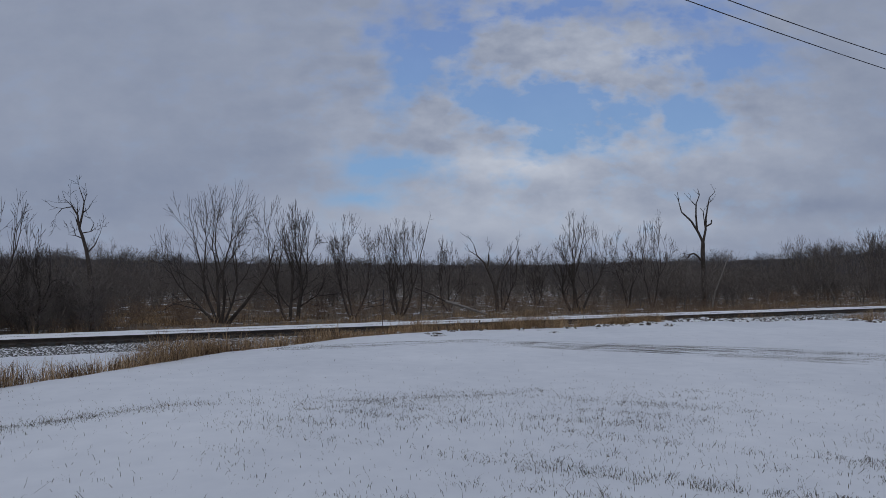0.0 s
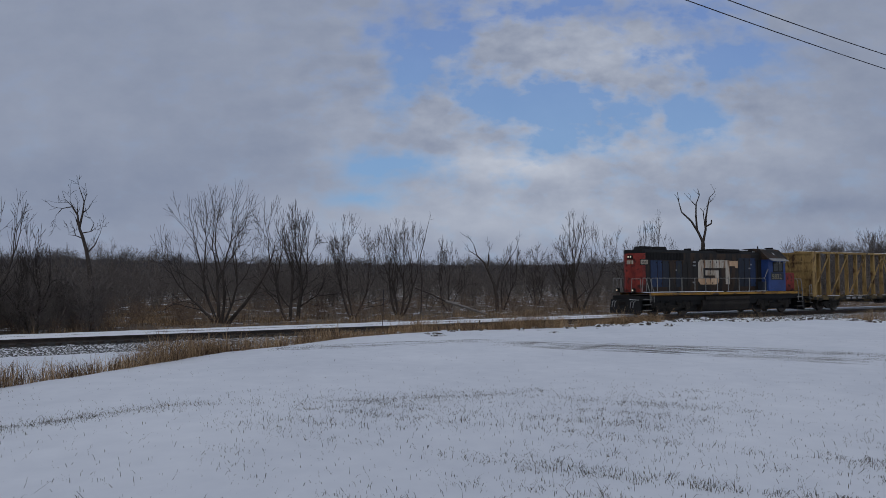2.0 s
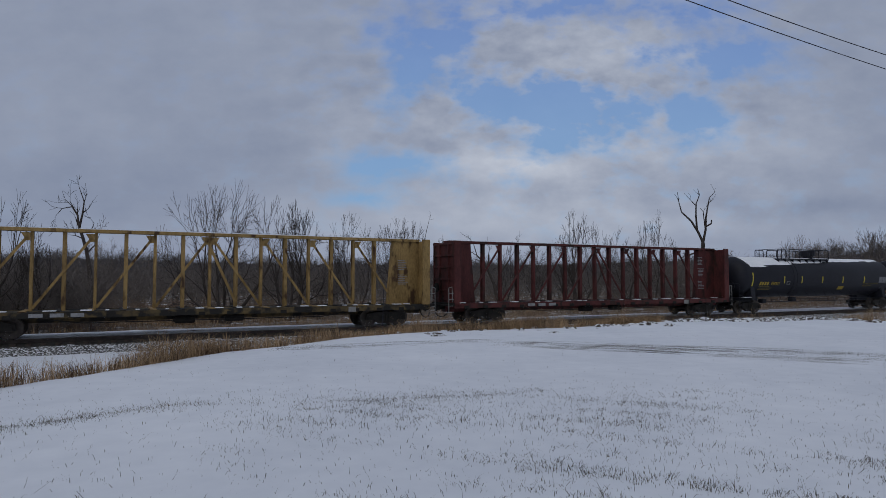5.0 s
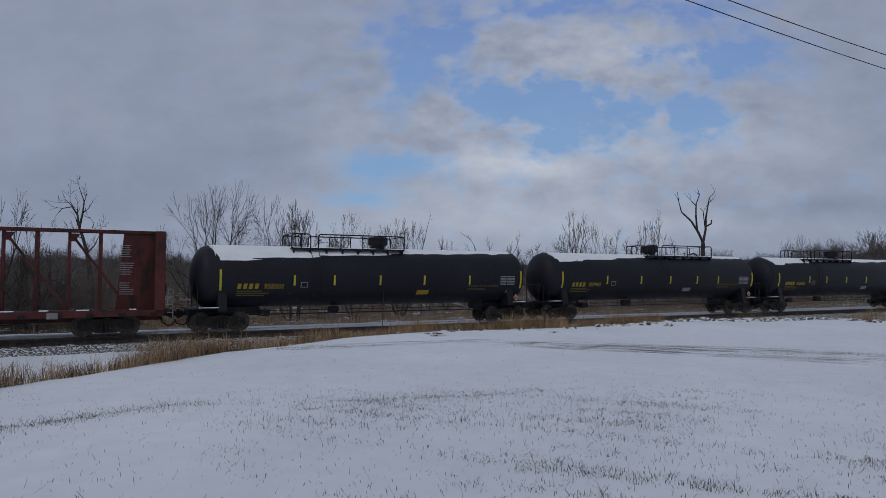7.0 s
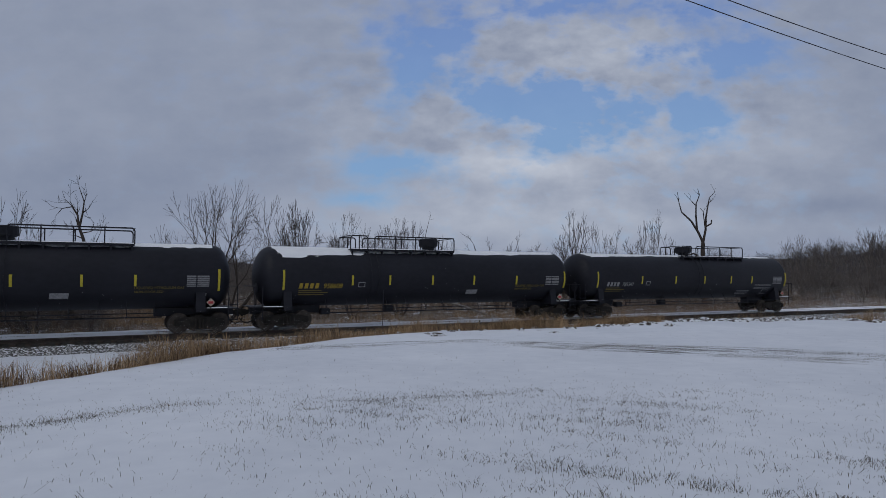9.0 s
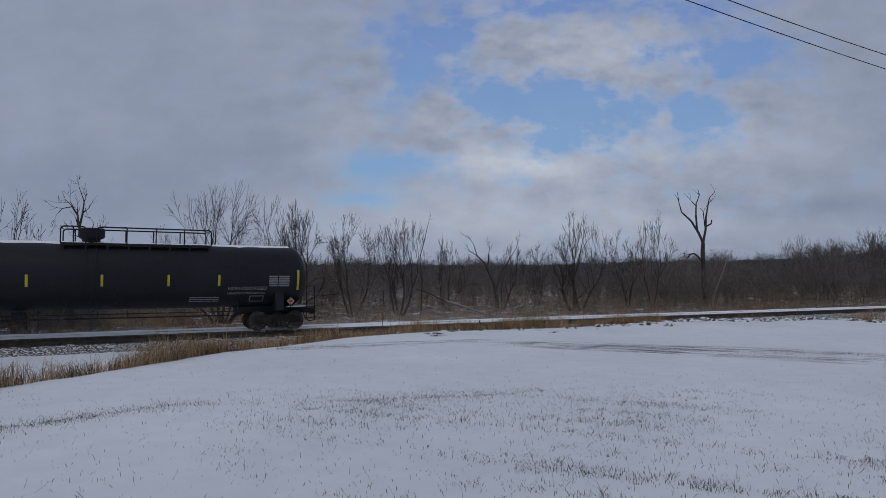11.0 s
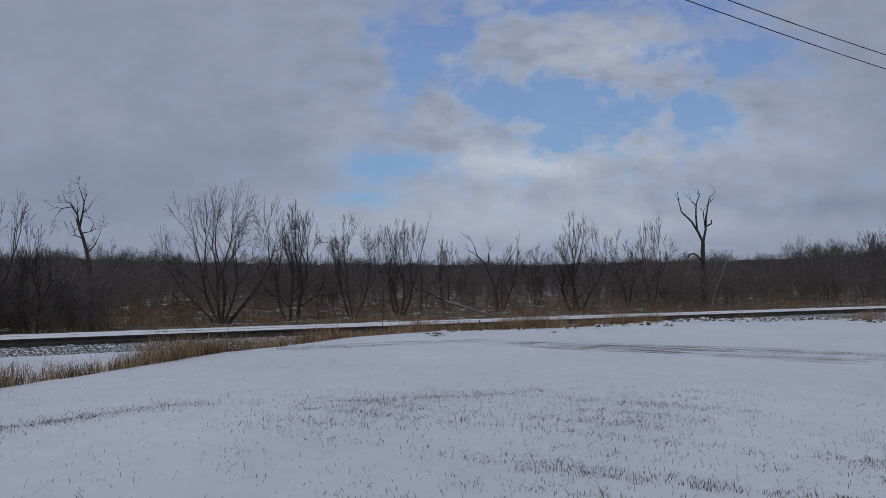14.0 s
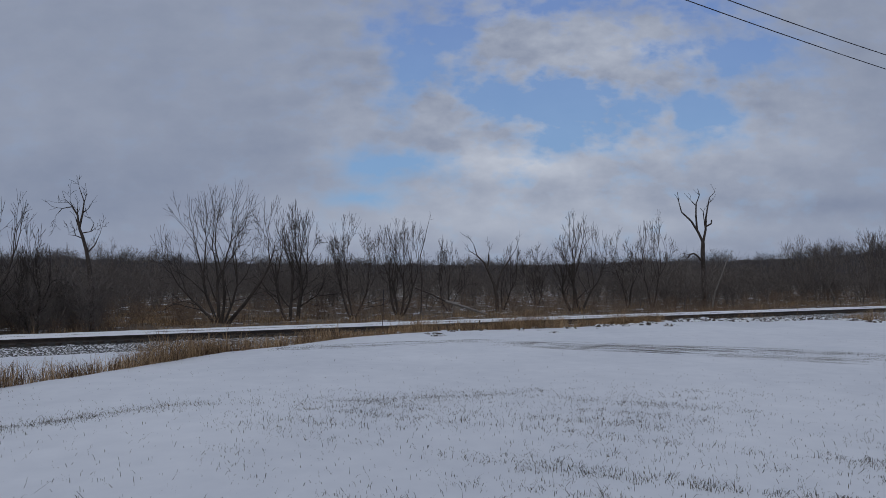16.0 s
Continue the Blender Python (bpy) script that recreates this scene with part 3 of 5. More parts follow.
def thicket_plant(seed, stems, sprays, wide, low, thick, fine):
    """A leafless plant one metre high: bent tapering stems and many fine slivers of twig."""
    r = np.random.default_rng(seed)
    v, f = [], []

    def sliver(p, q, w):
        d = q - p
        a = np.cross(d, r.normal(0, 1, 3))
        a = a / (np.linalg.norm(a) + 1e-9) * w
        k = len(v)
        v.extend([(p - a).tolist(), (p + a).tolist(), q.tolist()])
        f.append((k, k + 1, k + 2))
    for i in range(stems):
        turn, out = r.uniform(0, 6.283), wide * r.uniform(0.1, 1.0)
        way = np.array([math.cos(turn), math.sin(turn), 0])
        tall = r.uniform(0.62, 1.0) * (1 - 0.25 * out / max(wide, 0.01))
        line = [way * out * (t ** 1.5) + np.array([0, 0, tall * t]) + r.normal(0, 0.012, 3) * (t > 0) for t in (0, 0.3, 0.55, 0.8, 1.0)]
        for j in range(4):
            sliver(line[j], line[j + 1] + (line[j + 1] - line[j]) * 0.12, thick * (1 - 0.22 * j))
        for j in range(sprays):
            t = low + (1 - low) * r.random() ** 0.8
            k = min(3, int(t * 4))
            p = line[k] + (line[k + 1] - line[k]) * r.random()
            a = r.uniform(0, 6.283)
            d = np.array([math.cos(a), math.sin(a), r.uniform(0.1, 1.2)])
            q = p + d * r.uniform(0.05, 0.17)
            sliver(p, q, fine)
            for m in range(2):
                o = p + (q - p) * r.uniform(0.3, 0.9)
                sliver(o, o + (d * 0.6 + r.normal(0, 0.5, 3)) * r.uniform(0.04, 0.11), fine * 0.8)
    return v, f


# the height of the wooded skyline over the eye, as a slope
SKY_U = (-0.80, -0.69, -0.52, -0.43, -0.25, 0.0, 0.19, 0.32, 0.46, 0.55, 0.64, 0.80)
SKY_T = (0.046, 0.045, 0.043, 0.040, 0.034, 0.032, 0.033, 0.039, 0.042, 0.046, 0.058, 0.064)
shrubs = [thicket_plant(50 + i, 9, 14, 0.42, 0.12, 0.0045, 0.0026) for i in range(8)]
# where the dense thicket begins: sideways over forward, metres forward
OPEN_U = (-0.80, -0.56, -0.50, -0.40, -0.25, -0.08, 0.10, 0.24, 0.34, 0.46, 0.52, 0.80)
OPEN_Y = (33, 35, 50, 70, 64, 70, 76, 72, 64, 68, 86, 96)
spots = []
R = np.random.default_rng(5)
while len(spots) < 1500:
    u = R.uniform(-0.78, 0.78)
    start = float(np.interp(u, OPEN_U, OPEN_Y))
    Y = start + (165 - start) * R.random() ** 1.25
    X = u * Y
    clump = float(waves(np.array([X]), np.array([Y]), 26, 78)[0])
    if R.random() > 0.75 + 0.6 * clump:
        continue
    top = (6.0 if Y > 60 else 4.6) * R.uniform(0.6, 1.08) * (0.75 + 0.25 * Y / 110) * (1 + 0.22 * clump)
    spots.append((X, Y, stand(X, Y, 0.1), R.integers(8), R.uniform(0, 6.28), top * R.uniform(0.75, 1.1), top))
while len(spots) < 1720:
    Y = 34 + 30 * R.random() ** 1.3
    X = R.uniform(-0.76, -0.535) * Y
    if track_sw(X, Y)[1] < 8:
        continue
    top = R.uniform(2.6, 5.2)
    spots.append((X, Y, stand(X, Y, 0.1), R.integers(8), R.uniform(0, 6.28), top * R.uniform(0.8, 1.1), top))
scatter("thicket", "dense leafless brown thicket beyond the track", shrubs, spots, TWIG)

# slender trunks that stand about in the thicket
trunk_kinds = [segs_mesh([(p, q, a * 1.0, b) for p, q, a, b in crown_tree(120 + i, 1.0, 0.24, 0.24, 1 + i % 2, 0.012, 0.6, 0.8, 3)], 0.0016, 1.0) for i in range(6)]
spots = []
while len(spots) < 85:
    u = R.uniform(-0.76, 0.76)
    start = float(np.interp(u, OPEN_U, OPEN_Y))
    Y = start - 8 + 45 * R.random() ** 1.3
    X = u * Y
    if track_sw(X, Y)[1] < 6:
        continue
    top = EYE + 0.65 + Y * float(np.interp(u, SKY_U, SKY_T)) * R.uniform(0.6, 1.25)
    spots.append((X, Y, stand(X, Y, 0.1), R.integers(6), R.uniform(0, 6.28), top, top))
scatter("young_trees", "slender dark leafless trees in the thicket", trunk_kinds, spots, TWIG)

low_kinds = [thicket_plant(70 + i, 10, 6, 0.55, 0.15, 0.006, 0.0040) for i in range(6)]
spots = []
while len(spots) < 800:
    u = R.uniform(-0.74, 0.74)
    end = float(np.interp(u, OPEN_U, OPEN_Y))
    near = 36.71 / (1.0 - 0.515 * u) / 0.888
    Y = R.uniform(near, end + 6) if end > near else 0
    X = u * Y
    s, w = track_sw(X, Y)
    if w < 6.0 or R.random() > 0.35 + 0.8 * float(waves(np.array([X]), np.array([Y]), 14, 77)[0]):
        continue
    if -3 < X < 5 and Y < 54:
        continue
    h = R.uniform(0.8, 2.4) * (0.7 if w < 12 else 1.0)
    spots.append((X, Y, stand(X, Y, 0.1), R.integers(6), R.uniform(0, 6.28), h * R.uniform(0.8, 1.2), h))
for X, Y, h in ((-18.5, 44.5, 2.5), (-18.0, 44, 2.2), (-18.8, 45.5, 1.9), (-9.9, 50, 1.8), (-5.2, 53, 1.9), (2.3, 58, 1.7)):
    for k in range(3):
        spots.append((X + 0.2 * k, Y + 0.3 * k, stand(X, Y, 0.1), k, 2.0 * k, h, h))
scatter("brush", "low reddish-brown leafless brush in the open strip", low_kinds, spots, BRUSH)

far_kinds = [thicket_plant(80 + i, 10, 15, 0.34, 0.35, 0.0042, 0.0026) for i in range(7)]
spots = []
for i in range(950):
    Y = R.uniform(170, 340)
    u = R.uniform(-0.80, 0.80)
    X, top = u * Y, float(np.interp(u, SKY_U, SKY_T))
    rise = (Y / 345) ** 2 * (top - 0.016) * 300 - 1.0
    knoll = float(waves(np.array([u * 100]), np.array([Y * 0.02]), 9, 79)[0])
    h = max(5.0, EYE + top * Y * R.uniform(0.80, 1.10) * (1.0 + 0.20 * knoll) - rise)
    spots.append((X, Y, rise, R.integers(7), R.uniform(0, 6.28), h * R.uniform(0.8, 1.15), h))
scatter("far_woods", "distant leafless grey-brown woods, haze put into the colour", far_kinds, spots, FAR_HAZED)

# the wooded rise behind it all, in the same haze-tinted colour
bx = np.linspace(-420, 420, 420)
prof = EYE + 345 * (np.interp(bx / 345, SKY_U, SKY_T) * 0.66) + 0.5 * waves(bx, 0 * bx, 40, 9) + 0.4 * waves(bx, 0 * bx, 9, 10) + rng.uniform(-0.4, 0.4, len(bx))
v = [(x, 345 - abs(x) * 0.1, -2) for x in bx] + [(x, 345 - abs(x) * 0.1, z) for x, z in zip(bx, prof)] + [(x, 420, z * 0.6) for x, z in zip(bx, prof)]
k = len(bx)
f = [(i, i + 1, k + i + 1, k + i) for i in range(k - 1)] + [(k + i, k + i + 1, 2 * k + i + 1, 2 * k + i) for i in range(k - 1)]
tagged(raw("wooded_rise", v, f, FAR_HAZED), "low dark wooded rise in the distance", "woods", kind="stuff")


# ---- grass ----
def blades(name, label, P, H, lean, width, material, seed):
    """One bent blade for each base point: two quads narrowing to a tip."""
    r = np.random.default_rng(seed)
    n = len(P)
    a = r.uniform(0, 6.283, n)
    side = np.stack([np.cos(a), np.sin(a), 0 * a], -1) * (width * r.uniform(0.6, 1.4, n))[:, None]
    b = r.uniform(0, 6.283, n)
    tilt = np.stack([np.cos(b), np.sin(b), 0 * b], -1) * (H * lean * np.abs(r.normal(0, 1, n)))[:, None]
    up = np.stack([0 * H, 0 * H, H], -1)
    mid = P + up * 0.6 + tilt * 0.4
    tip = P + up * np.clip(1 - 0.3 * lean, 0.3, 1) + tilt
    V = np.stack([P - side, P + side, mid + side * 0.7, mid - side * 0.7, tip], 1).reshape(-1, 3)
    k = np.arange(n)[:, None] * 5
    F = np.concatenate([k + np.array([0, 1, 2]), k + np.array([0, 2, 3]), k + np.array([3, 2, 4])]).tolist()
    ob = raw(name, V.tolist(), F, material)
    return tagged(ob, label, "grass", kind="stuff")


def to_line(X, Y, pts):
    best = np.full(len(X), 99.0)
    for (x0, y0), (x1, y1) in zip(pts, pts[1:]):
        t = np.clip(((X - x0) * (x1 - x0) + (Y - y0) * (y1 - y0)) / ((x1 - x0) ** 2 + (y1 - y0) ** 2), 0, 1)
        best = np.minimum(best, np.hypot(X - x0 - t * (x1 - x0), Y - y0 - t * (y1 - y0)))
    return best


RUTS = [[(-8, 6.0), (-5.0, 7.4), (-3.6, 8.6), (-1.7, 8.9), (0.4, 9.4), (2.9, 10.4)], [(-4, 15.6), (-2.1, 16.2), (1.0, 17.4), (3.2, 16.6), (5.8, 15.9), (8.1, 15.0), (12, 12.5)], [(2.0, 16.4), (4.5, 15.4), (6.5, 14.3), (8.9, 13.0), (12, 11.0)]]
X, Y = R.uniform(-1, 1, 1000000), 3.2 * (20 / 3.2) ** R.random(1000000)
X = X * Y * 0.78
tuft = smooth01(-0.1, 0.8, waves(X, Y * 1.5, 0.55, 32) * 0.6 + waves(X, Y, 1.9, 31) * 0.5)
clump = waves(X * 0.7, Y * 1.4, 1.6, 33)
U = X / Y
dens = 0.004 + 0.26 * smooth01(-0.42, -0.1, U) * smooth01(0.62, 0.25, U) * smooth01(7.0, 7.9, Y) * smooth01(10.4, 8.8, Y) * (0.12 + 0.88 * tuft)
dens = dens + 0.12 * smooth01(-0.05, 0.45, U) * smooth01(7.6, 5.6, Y) * (0.03 + 0.97 * tuft)
dens = dens + 0.05 * smooth01(-0.42, -0.25, U) * smooth01(8.0, 7.0, Y) * tuft
dens = dens + 0.03 * smooth01(0.3, 0.55, U) * smooth01(7.5, 9.0, Y) * smooth01(12.0, 10.0, Y) * tuft
for i, line in enumerate(RUTS):
    dens = dens + (0.14, 0.5, 0.5)[i] * np.exp(-(to_line(X, Y, line) / (0.30, 0.32, 0.50)[i]) ** 2) * smooth01(-0.4, 0.6, clump + 0.15)
    dens = dens + (0.22, 1.0, 1.0)[i] * np.exp(-(to_line(X, Y, line) / 0.07) ** 2) * smooth01(-0.9, 0.3, clump)
keep = R.random(len(X)) < dens
X, Y = X[keep], Y[keep]
s, w = track_sw(X, Y)
on = w < edge_w(s) - 0.2
X, Y = X[on], Y[on]
P = np.stack([X, Y, ground_z(X, Y) - 0.004], -1)
blades("lawn_grass", "short dark grass blades poking through the snow", P, R.uniform(0.014, 0.056, len(X)) * (1 + (R.random(len(X)) < 0.07) * 0.9) * np.where(Y > 12, 0.6, np.where(Y < 8, 1.25, 1.0)), 0.95, 0.0023, BLADE, 41)

# flattened grass showing in the wheel tracks
lines = []
for line, shifts in ((RUTS[1], (-0.45, -0.3, 0.0, 0.12, 0.5)), (RUTS[2], (-0.5, -0.2, 0.0, 0.35, 0.7))):
    L = np.array(line)
    cum = np.concatenate([[0], np.cumsum(np.hypot(*np.diff(L, axis=0).T))])
    for off in shifts:
        t = R.uniform(0, cum[-1], 3600)
        x, y = np.interp(t, cum, L[:, 0]), np.interp(t, cum, L[:, 1])
        y = y + off + 0.05 * np.sin(t * 1.3 + off * 9) + R.normal(0, 0.035, len(t))
        keep = R.random(len(t)) < 0.45 + 0.75 * waves(x, y, 2.5, 91)
        lines.append(np.stack([x[keep], y[keep]], -1))
XY = np.concatenate(lines)
s, w = track_sw(XY[:, 0], XY[:, 1])
XY = XY[w < edge_w(s) - 0.1]
P = np.stack([XY[:, 0], XY[:, 1], ground_z(XY[:, 0], XY[:, 1]) - 0.004], -1)
blades("rut_grass", "flattened dark grass in snowy wheel tracks", P, R.uniform(0.012, 0.038, len(P)), 1.2, 0.0038, BLADE, 92)

# dry tall grass along the edge of the field
n = 95000
s = R.uniform(-27, 30, n)
w = edge_w(s) + np.abs(R.normal(0, 1, n)) * 0.9 + 0.05
X, Y = on_track(s, w)
thick = 0.68 + 0.4 * waves(X, Y, 3.5, 44) + 0.55 * waves(X, Y, 0.9, 47)
thick = thick * np.where((s > 2.6) & (s < 10.4), 0.03, np.where(np.abs(s - 1.2) < 1.5, 1.5, 1))
keep = (R.random(n) < thick) & (np.abs(X) < Y * 0.85 + 2)
X, Y, s = X[keep], Y[keep], s[keep]
P = np.stack([X, Y, ground_z(X, Y) - 0.02], -1)
tall = (0.40 + 0.17 * waves(X, Y, 2.3, 45)) * R.uniform(0.35, 1.3, len(X)) * np.interp(s, [-30, -13, -11.5, -9.2, -8.2, -3.2, -2, 3.5, 9, 12], [1.15, 1.1, 0.8, 0.72, 1.15, 1.15, 0.95, 1.1, 0.9, 1.3])
blades("tall_grass", "tall tan dry grass along the field edge", P, tall * (1 + 0.5 * (R.random(len(X)) < 0.06)), 0.58, 0.0043, STRAW, 46)

# dry straw and open snow in the strip behind the track
n = 60000
s, w = R.uniform(-22, 70, n), 4.0 + 14 * R.random(n)
X, Y = on_track(s, w)
keep = (R.random(n) < (1.6 * waves(X, Y, 6, 61) + 0.05) * np.where(X < -2, 1.0, 0.45)) & (np.abs(X) < Y * 0.8 + 2)
X, Y = X[keep], Y[keep]
P = np.stack([X, Y, ground_z(X, Y) - 0.05], -1)
blades("strip_grass", "patches of dry straw beyond the track", P, R.uniform(0.3, 0.85, len(X)), 0.4, 0.009, STRAW, 62)

# a small open meadow of matted straw, part under snow
n = 26000
Y = R.uniform(41, 72, n)
X = Y * R.uniform(-0.53, -0.30, n)
keep = (R.random(n) < 0.15 + 0.8 * waves(X, Y, 7, 63)) & (track_sw(X, Y)[1] > 5.5)
X, Y = X[keep], Y[keep]
P = np.stack([X, Y, ground_z(X, Y) - 0.05], -1)
blades("meadow_grass", "matted pale straw in a small meadow", P, R.uniform(0.15, 0.55, len(X)), 0.6, 0.012, STRAW, 64)

# dead weeds and thin grass on the far side and along the foot of the ballast
n = 90000
s, w = R.uniform(-24, 120, n), 2.6 + 40 * R.random(n) ** 1.6
X, Y = on_track(s, w)
keep = (R.random(n) < (0.35 + 0.6 * waves(X, Y, 9, 51)) * np.where(w < 14, 0.55, 1.0)) & (np.abs(X) < Y * 0.8 + 2)
X, Y = X[keep], Y[keep]
P = np.stack([X, Y, ground_z(X, Y) - 0.05], -1)
blades("dead_weeds", "brown dead weeds beyond the track", P, R.uniform(0.18, 0.7, len(X)), 0.45, 0.010, WEED, 52)

n = 9000
s = R.uniform(1.0, 40, n)
w = edge_w(s) + 1.0 + R.random(n) * 9
X, Y = on_track(s, w)
keep = np.abs(X) < Y * 0.8
X, Y = X[keep], Y[keep]
P = np.stack([X, Y, ground_z(X, Y) - 0.05], -1)
blades("ditch_weeds", "low brown weeds in the ditch", P, R.uniform(0.3, 1.1, len(X)), 0.5, 0.008, WEED, 53)

# stakes in the grass by the track
def stake(X, Y, tall, radius, tilt, label, material):
    bm = bmesh.new()
    z = float(ground_z(X, Y)) - 0.25
    rod(bm, (0, 0, 0), (0, 0, tall), radius, radius * 0.9, 8)
    rod(bm, (0, 0, tall), (0, 0, tall + radius), radius * 0.9, radius * 0.3, 8)
    ob = part("stake", bm, material)
    ob.matrix_world = pose(X, Y, z, 0, tilt, 0)
    tagged(ob, label, "stake", "stakes by the track")


stake(-2.86, 30.0, 2.88, 0.014, 1.6, "tall thin dark metal stake in dry grass", WIRE)
stake(-1.30, 32.5, 1.15, 0.045, 0.0, "short dark wooden stake in dry grass", BARK)
stake(2.0, 35.5, 1.0, 0.04, 2.0, "short dark wooden stake in dry grass", BARK)

# lumps of frozen soil and snow pushed up along the edge of the field
clods = []
ico = bmesh.new()
bmesh.ops.create_icosphere(ico, subdivisions=2, radius=1.0)
base = np.array([v.co[:] for v in ico.verts])
tri = [[v.index for v in f.verts] for f in ico.faces]
ico.free()
for i in range(5):
    bump = 1 + 0.35 * waves(base[:, 0] * 3 + i * 7, base[:, 1] * 3 + base[:, 2] * 2, 4, 60 + i)
    clods.append(((base * bump[:, None] * (1, 0.8, 0.55)).tolist(), tri))
spots = []
for i in range(1100):
    s = R.uniform(-9, 14)
    w = float(edge_w(s)) + R.normal(0.2, 0.6)
    if R.random() > (0.9 if 0.5 < s < 10 else 0.25) * (0.55 + 0.9 * float(waves(np.array([s]), np.array([w * 0.3]), 2.4, 71)[0])):
        continue
    X, Y = on_track(s, w)
    d = 0.035 + 0.21 * R.random() ** 2.5 * (0.4 if s < -4 else 1)
    spots.append((X, Y, float(ground_z(X, Y)) - d * 0.05, R.integers(5), R.uniform(0, 6.28), d * R.uniform(0.8, 2.0), d * R.uniform(0.7, 1.1)))
scatter("frozen_clods", "dark frozen clods mixed with snow", clods, spots, SOIL)


# ---- the train ----
SPEED, GAIN = 18.482, -0.0047


def run(u, t):
    """How far along the track lies, at t seconds, what lies at u at 5 s."""
    return u - SPEED * (t - 5) - GAIN * (t - 5) ** 2


SOOT = surface("sooty_black_paint", (0.004, 0.004, 0.005), (0.013, 0.0125, 0.013), 0.7, 1.2, stretch=(1, 1, 0.35), bump=0.1)
HOOD = surface("grimy_hood_paint", (0.009, 0.0085, 0.0085), (0.026, 0.023, 0.022), 0.65, 0.9, stretch=(1, 1, 0.3), third=(0.044, 0.027, 0.018), third_at=0.51)
FUEL = surface("dusty_brown_black_steel", (0.014, 0.012, 0.011), (0.042, 0.035, 0.030), 0.8, 1.4, stretch=(1, 1, 0.5), bump=0.1)
TAN = surface("dull_tan_figures", (0.16, 0.14, 0.09), (0.34, 0.30, 0.20), 0.7, 6)
BLUE = surface("faded_blue_paint", (0.012, 0.020, 0.045), (0.024, 0.046, 0.115), 0.55, 1.3, stretch=(1, 1, 0.4), third=(0.03, 0.032, 0.04), third_at=0.66)
CABBLUE = surface("cab_blue_paint", (0.018, 0.038, 0.13), (0.03, 0.068, 0.23), 0.45, 1.0)
DULL = surface("sooty_blue_paint", (0.013, 0.016, 0.024), (0.024, 0.032, 0.052), 0.6, 1.3, stretch=(1, 1, 0.4), third=(0.03, 0.032, 0.03), third_at=0.58)
RED = surface("faded_red_paint", (0.10, 0.014, 0.011), (0.33, 0.042, 0.030), 0.55, 1.8, third=(0.055, 0.014, 0.012), third_at=0.58)
WHITE = surface("chalky_white_paint", (0.27, 0.22, 0.165), (0.58, 0.53, 0.455), 0.7, 1.6, stretch=(1.6, 1, 0.22), third=(0.17, 0.085, 0.04), third_at=0.57)
OCHRE = surface("rust_stained_white_paint", (0.36, 0.19, 0.09), (0.62, 0.45, 0.30), 0.7, 2.0, stretch=(1, 1, 0.3))
STRIPE = surface("orange_sill_paint", (0.20, 0.09, 0.012), (0.42, 0.23, 0.04), 0.6, 1.5, stretch=(0.6, 1, 2), third=(0.07, 0.045, 0.03), third_at=0.58)
GREY = surface("white_handrail_paint", (0.15, 0.145, 0.14), (0.30, 0.295, 0.285), 0.5, 6)
GLASS = surface("dark_cab_glass", (0.008, 0.009, 0.012), (0.012, 0.014, 0.018), 0.08, 1, spec=0.6)
STEEL = surface("worn_wheel_steel", (0.03, 0.026, 0.024), (0.09, 0.075, 0.065), 0.5, 8, metal=0.5)
GRIME = surface("truck_grime", (0.008, 0.007, 0.007), (0.03, 0.026, 0.022), 0.85, 5, bump=0.4)
YELLOW = surface("mustard_car_paint", (0.15, 0.094, 0.036), (0.41, 0.272, 0.105), 0.75, 1.6, stretch=(1, 1, 0.4), third=(0.07, 0.038, 0.02), third_at=0.61, bump=0.1)
DIRTY = surface("grimy_mustard_paint", (0.03, 0.025, 0.02), (0.16, 0.11, 0.045), 0.8, 0.9, third=(0.02, 0.018, 0.016), third_at=0.5)
MAROON = surface("maroon_car_paint", (0.042, 0.012, 0.012), (0.118, 0.030, 0.028), 0.7, 1.2, stretch=(1, 1, 0.4), third=(0.036, 0.016, 0.013), third_at=0.58, bump=0.1)
TANK = surface("black_tank_paint", (0.0090, 0.0095, 0.0143), (0.0178, 0.0185, 0.0262), 0.52, 0.6, stretch=(0.6, 1, 1), spec=0.22, bump=0.05, bump_scale=6)
REFLECT = surface("yellow_reflector", (0.38, 0.31, 0.02), (0.55, 0.46, 0.05), 0.5, 8)
LETTER = surface("yellow_lettering", (0.26, 0.18, 0.015), (0.42, 0.30, 0.04), 0.6, 8)
STENCIL = surface("grey_stencil_paint", (0.16, 0.16, 0.17), (0.34, 0.34, 0.35), 0.7, 8)
DIM = surface("faded_yellow_print", (0.10, 0.08, 0.02), (0.20, 0.15, 0.03), 0.6, 20)
PLACARD = surface("red_placard", (0.30, 0.02, 0.03), (0.45, 0.05, 0.06), 0.5, 8)
LAMP = glow("lit_headlamp", (1.0, 0.84, 0.64), 0.35)


def bmnew():
    return bmesh.new()


def boxes(name, rows, material, parent, label="", bevel=0.0):
    bm = bmnew()
    for r in rows:
        box(bm, *r, bevel)
    return part(name, bm, material, parent, label)


def boxes_each(name, rows, material, parent, label="", bevel=0.0):
    for r in rows:
        boxes(name, [r], material, parent, label, bevel)


def prism_z(outline, z0, z1):
    bm = bmnew()
    a = [bm.verts.new((x, y, z0)) for x, y in outline]
    b = [bm.verts.new((x, y, z1)) for x, y in outline]
    bm.faces.new(a[::-1])
    bm.faces.new(b)
    for i in range(len(a)):
        j = (i + 1) % len(a)
        bm.faces.new((a[i], a[j], b[j], b[i]))
    return bm


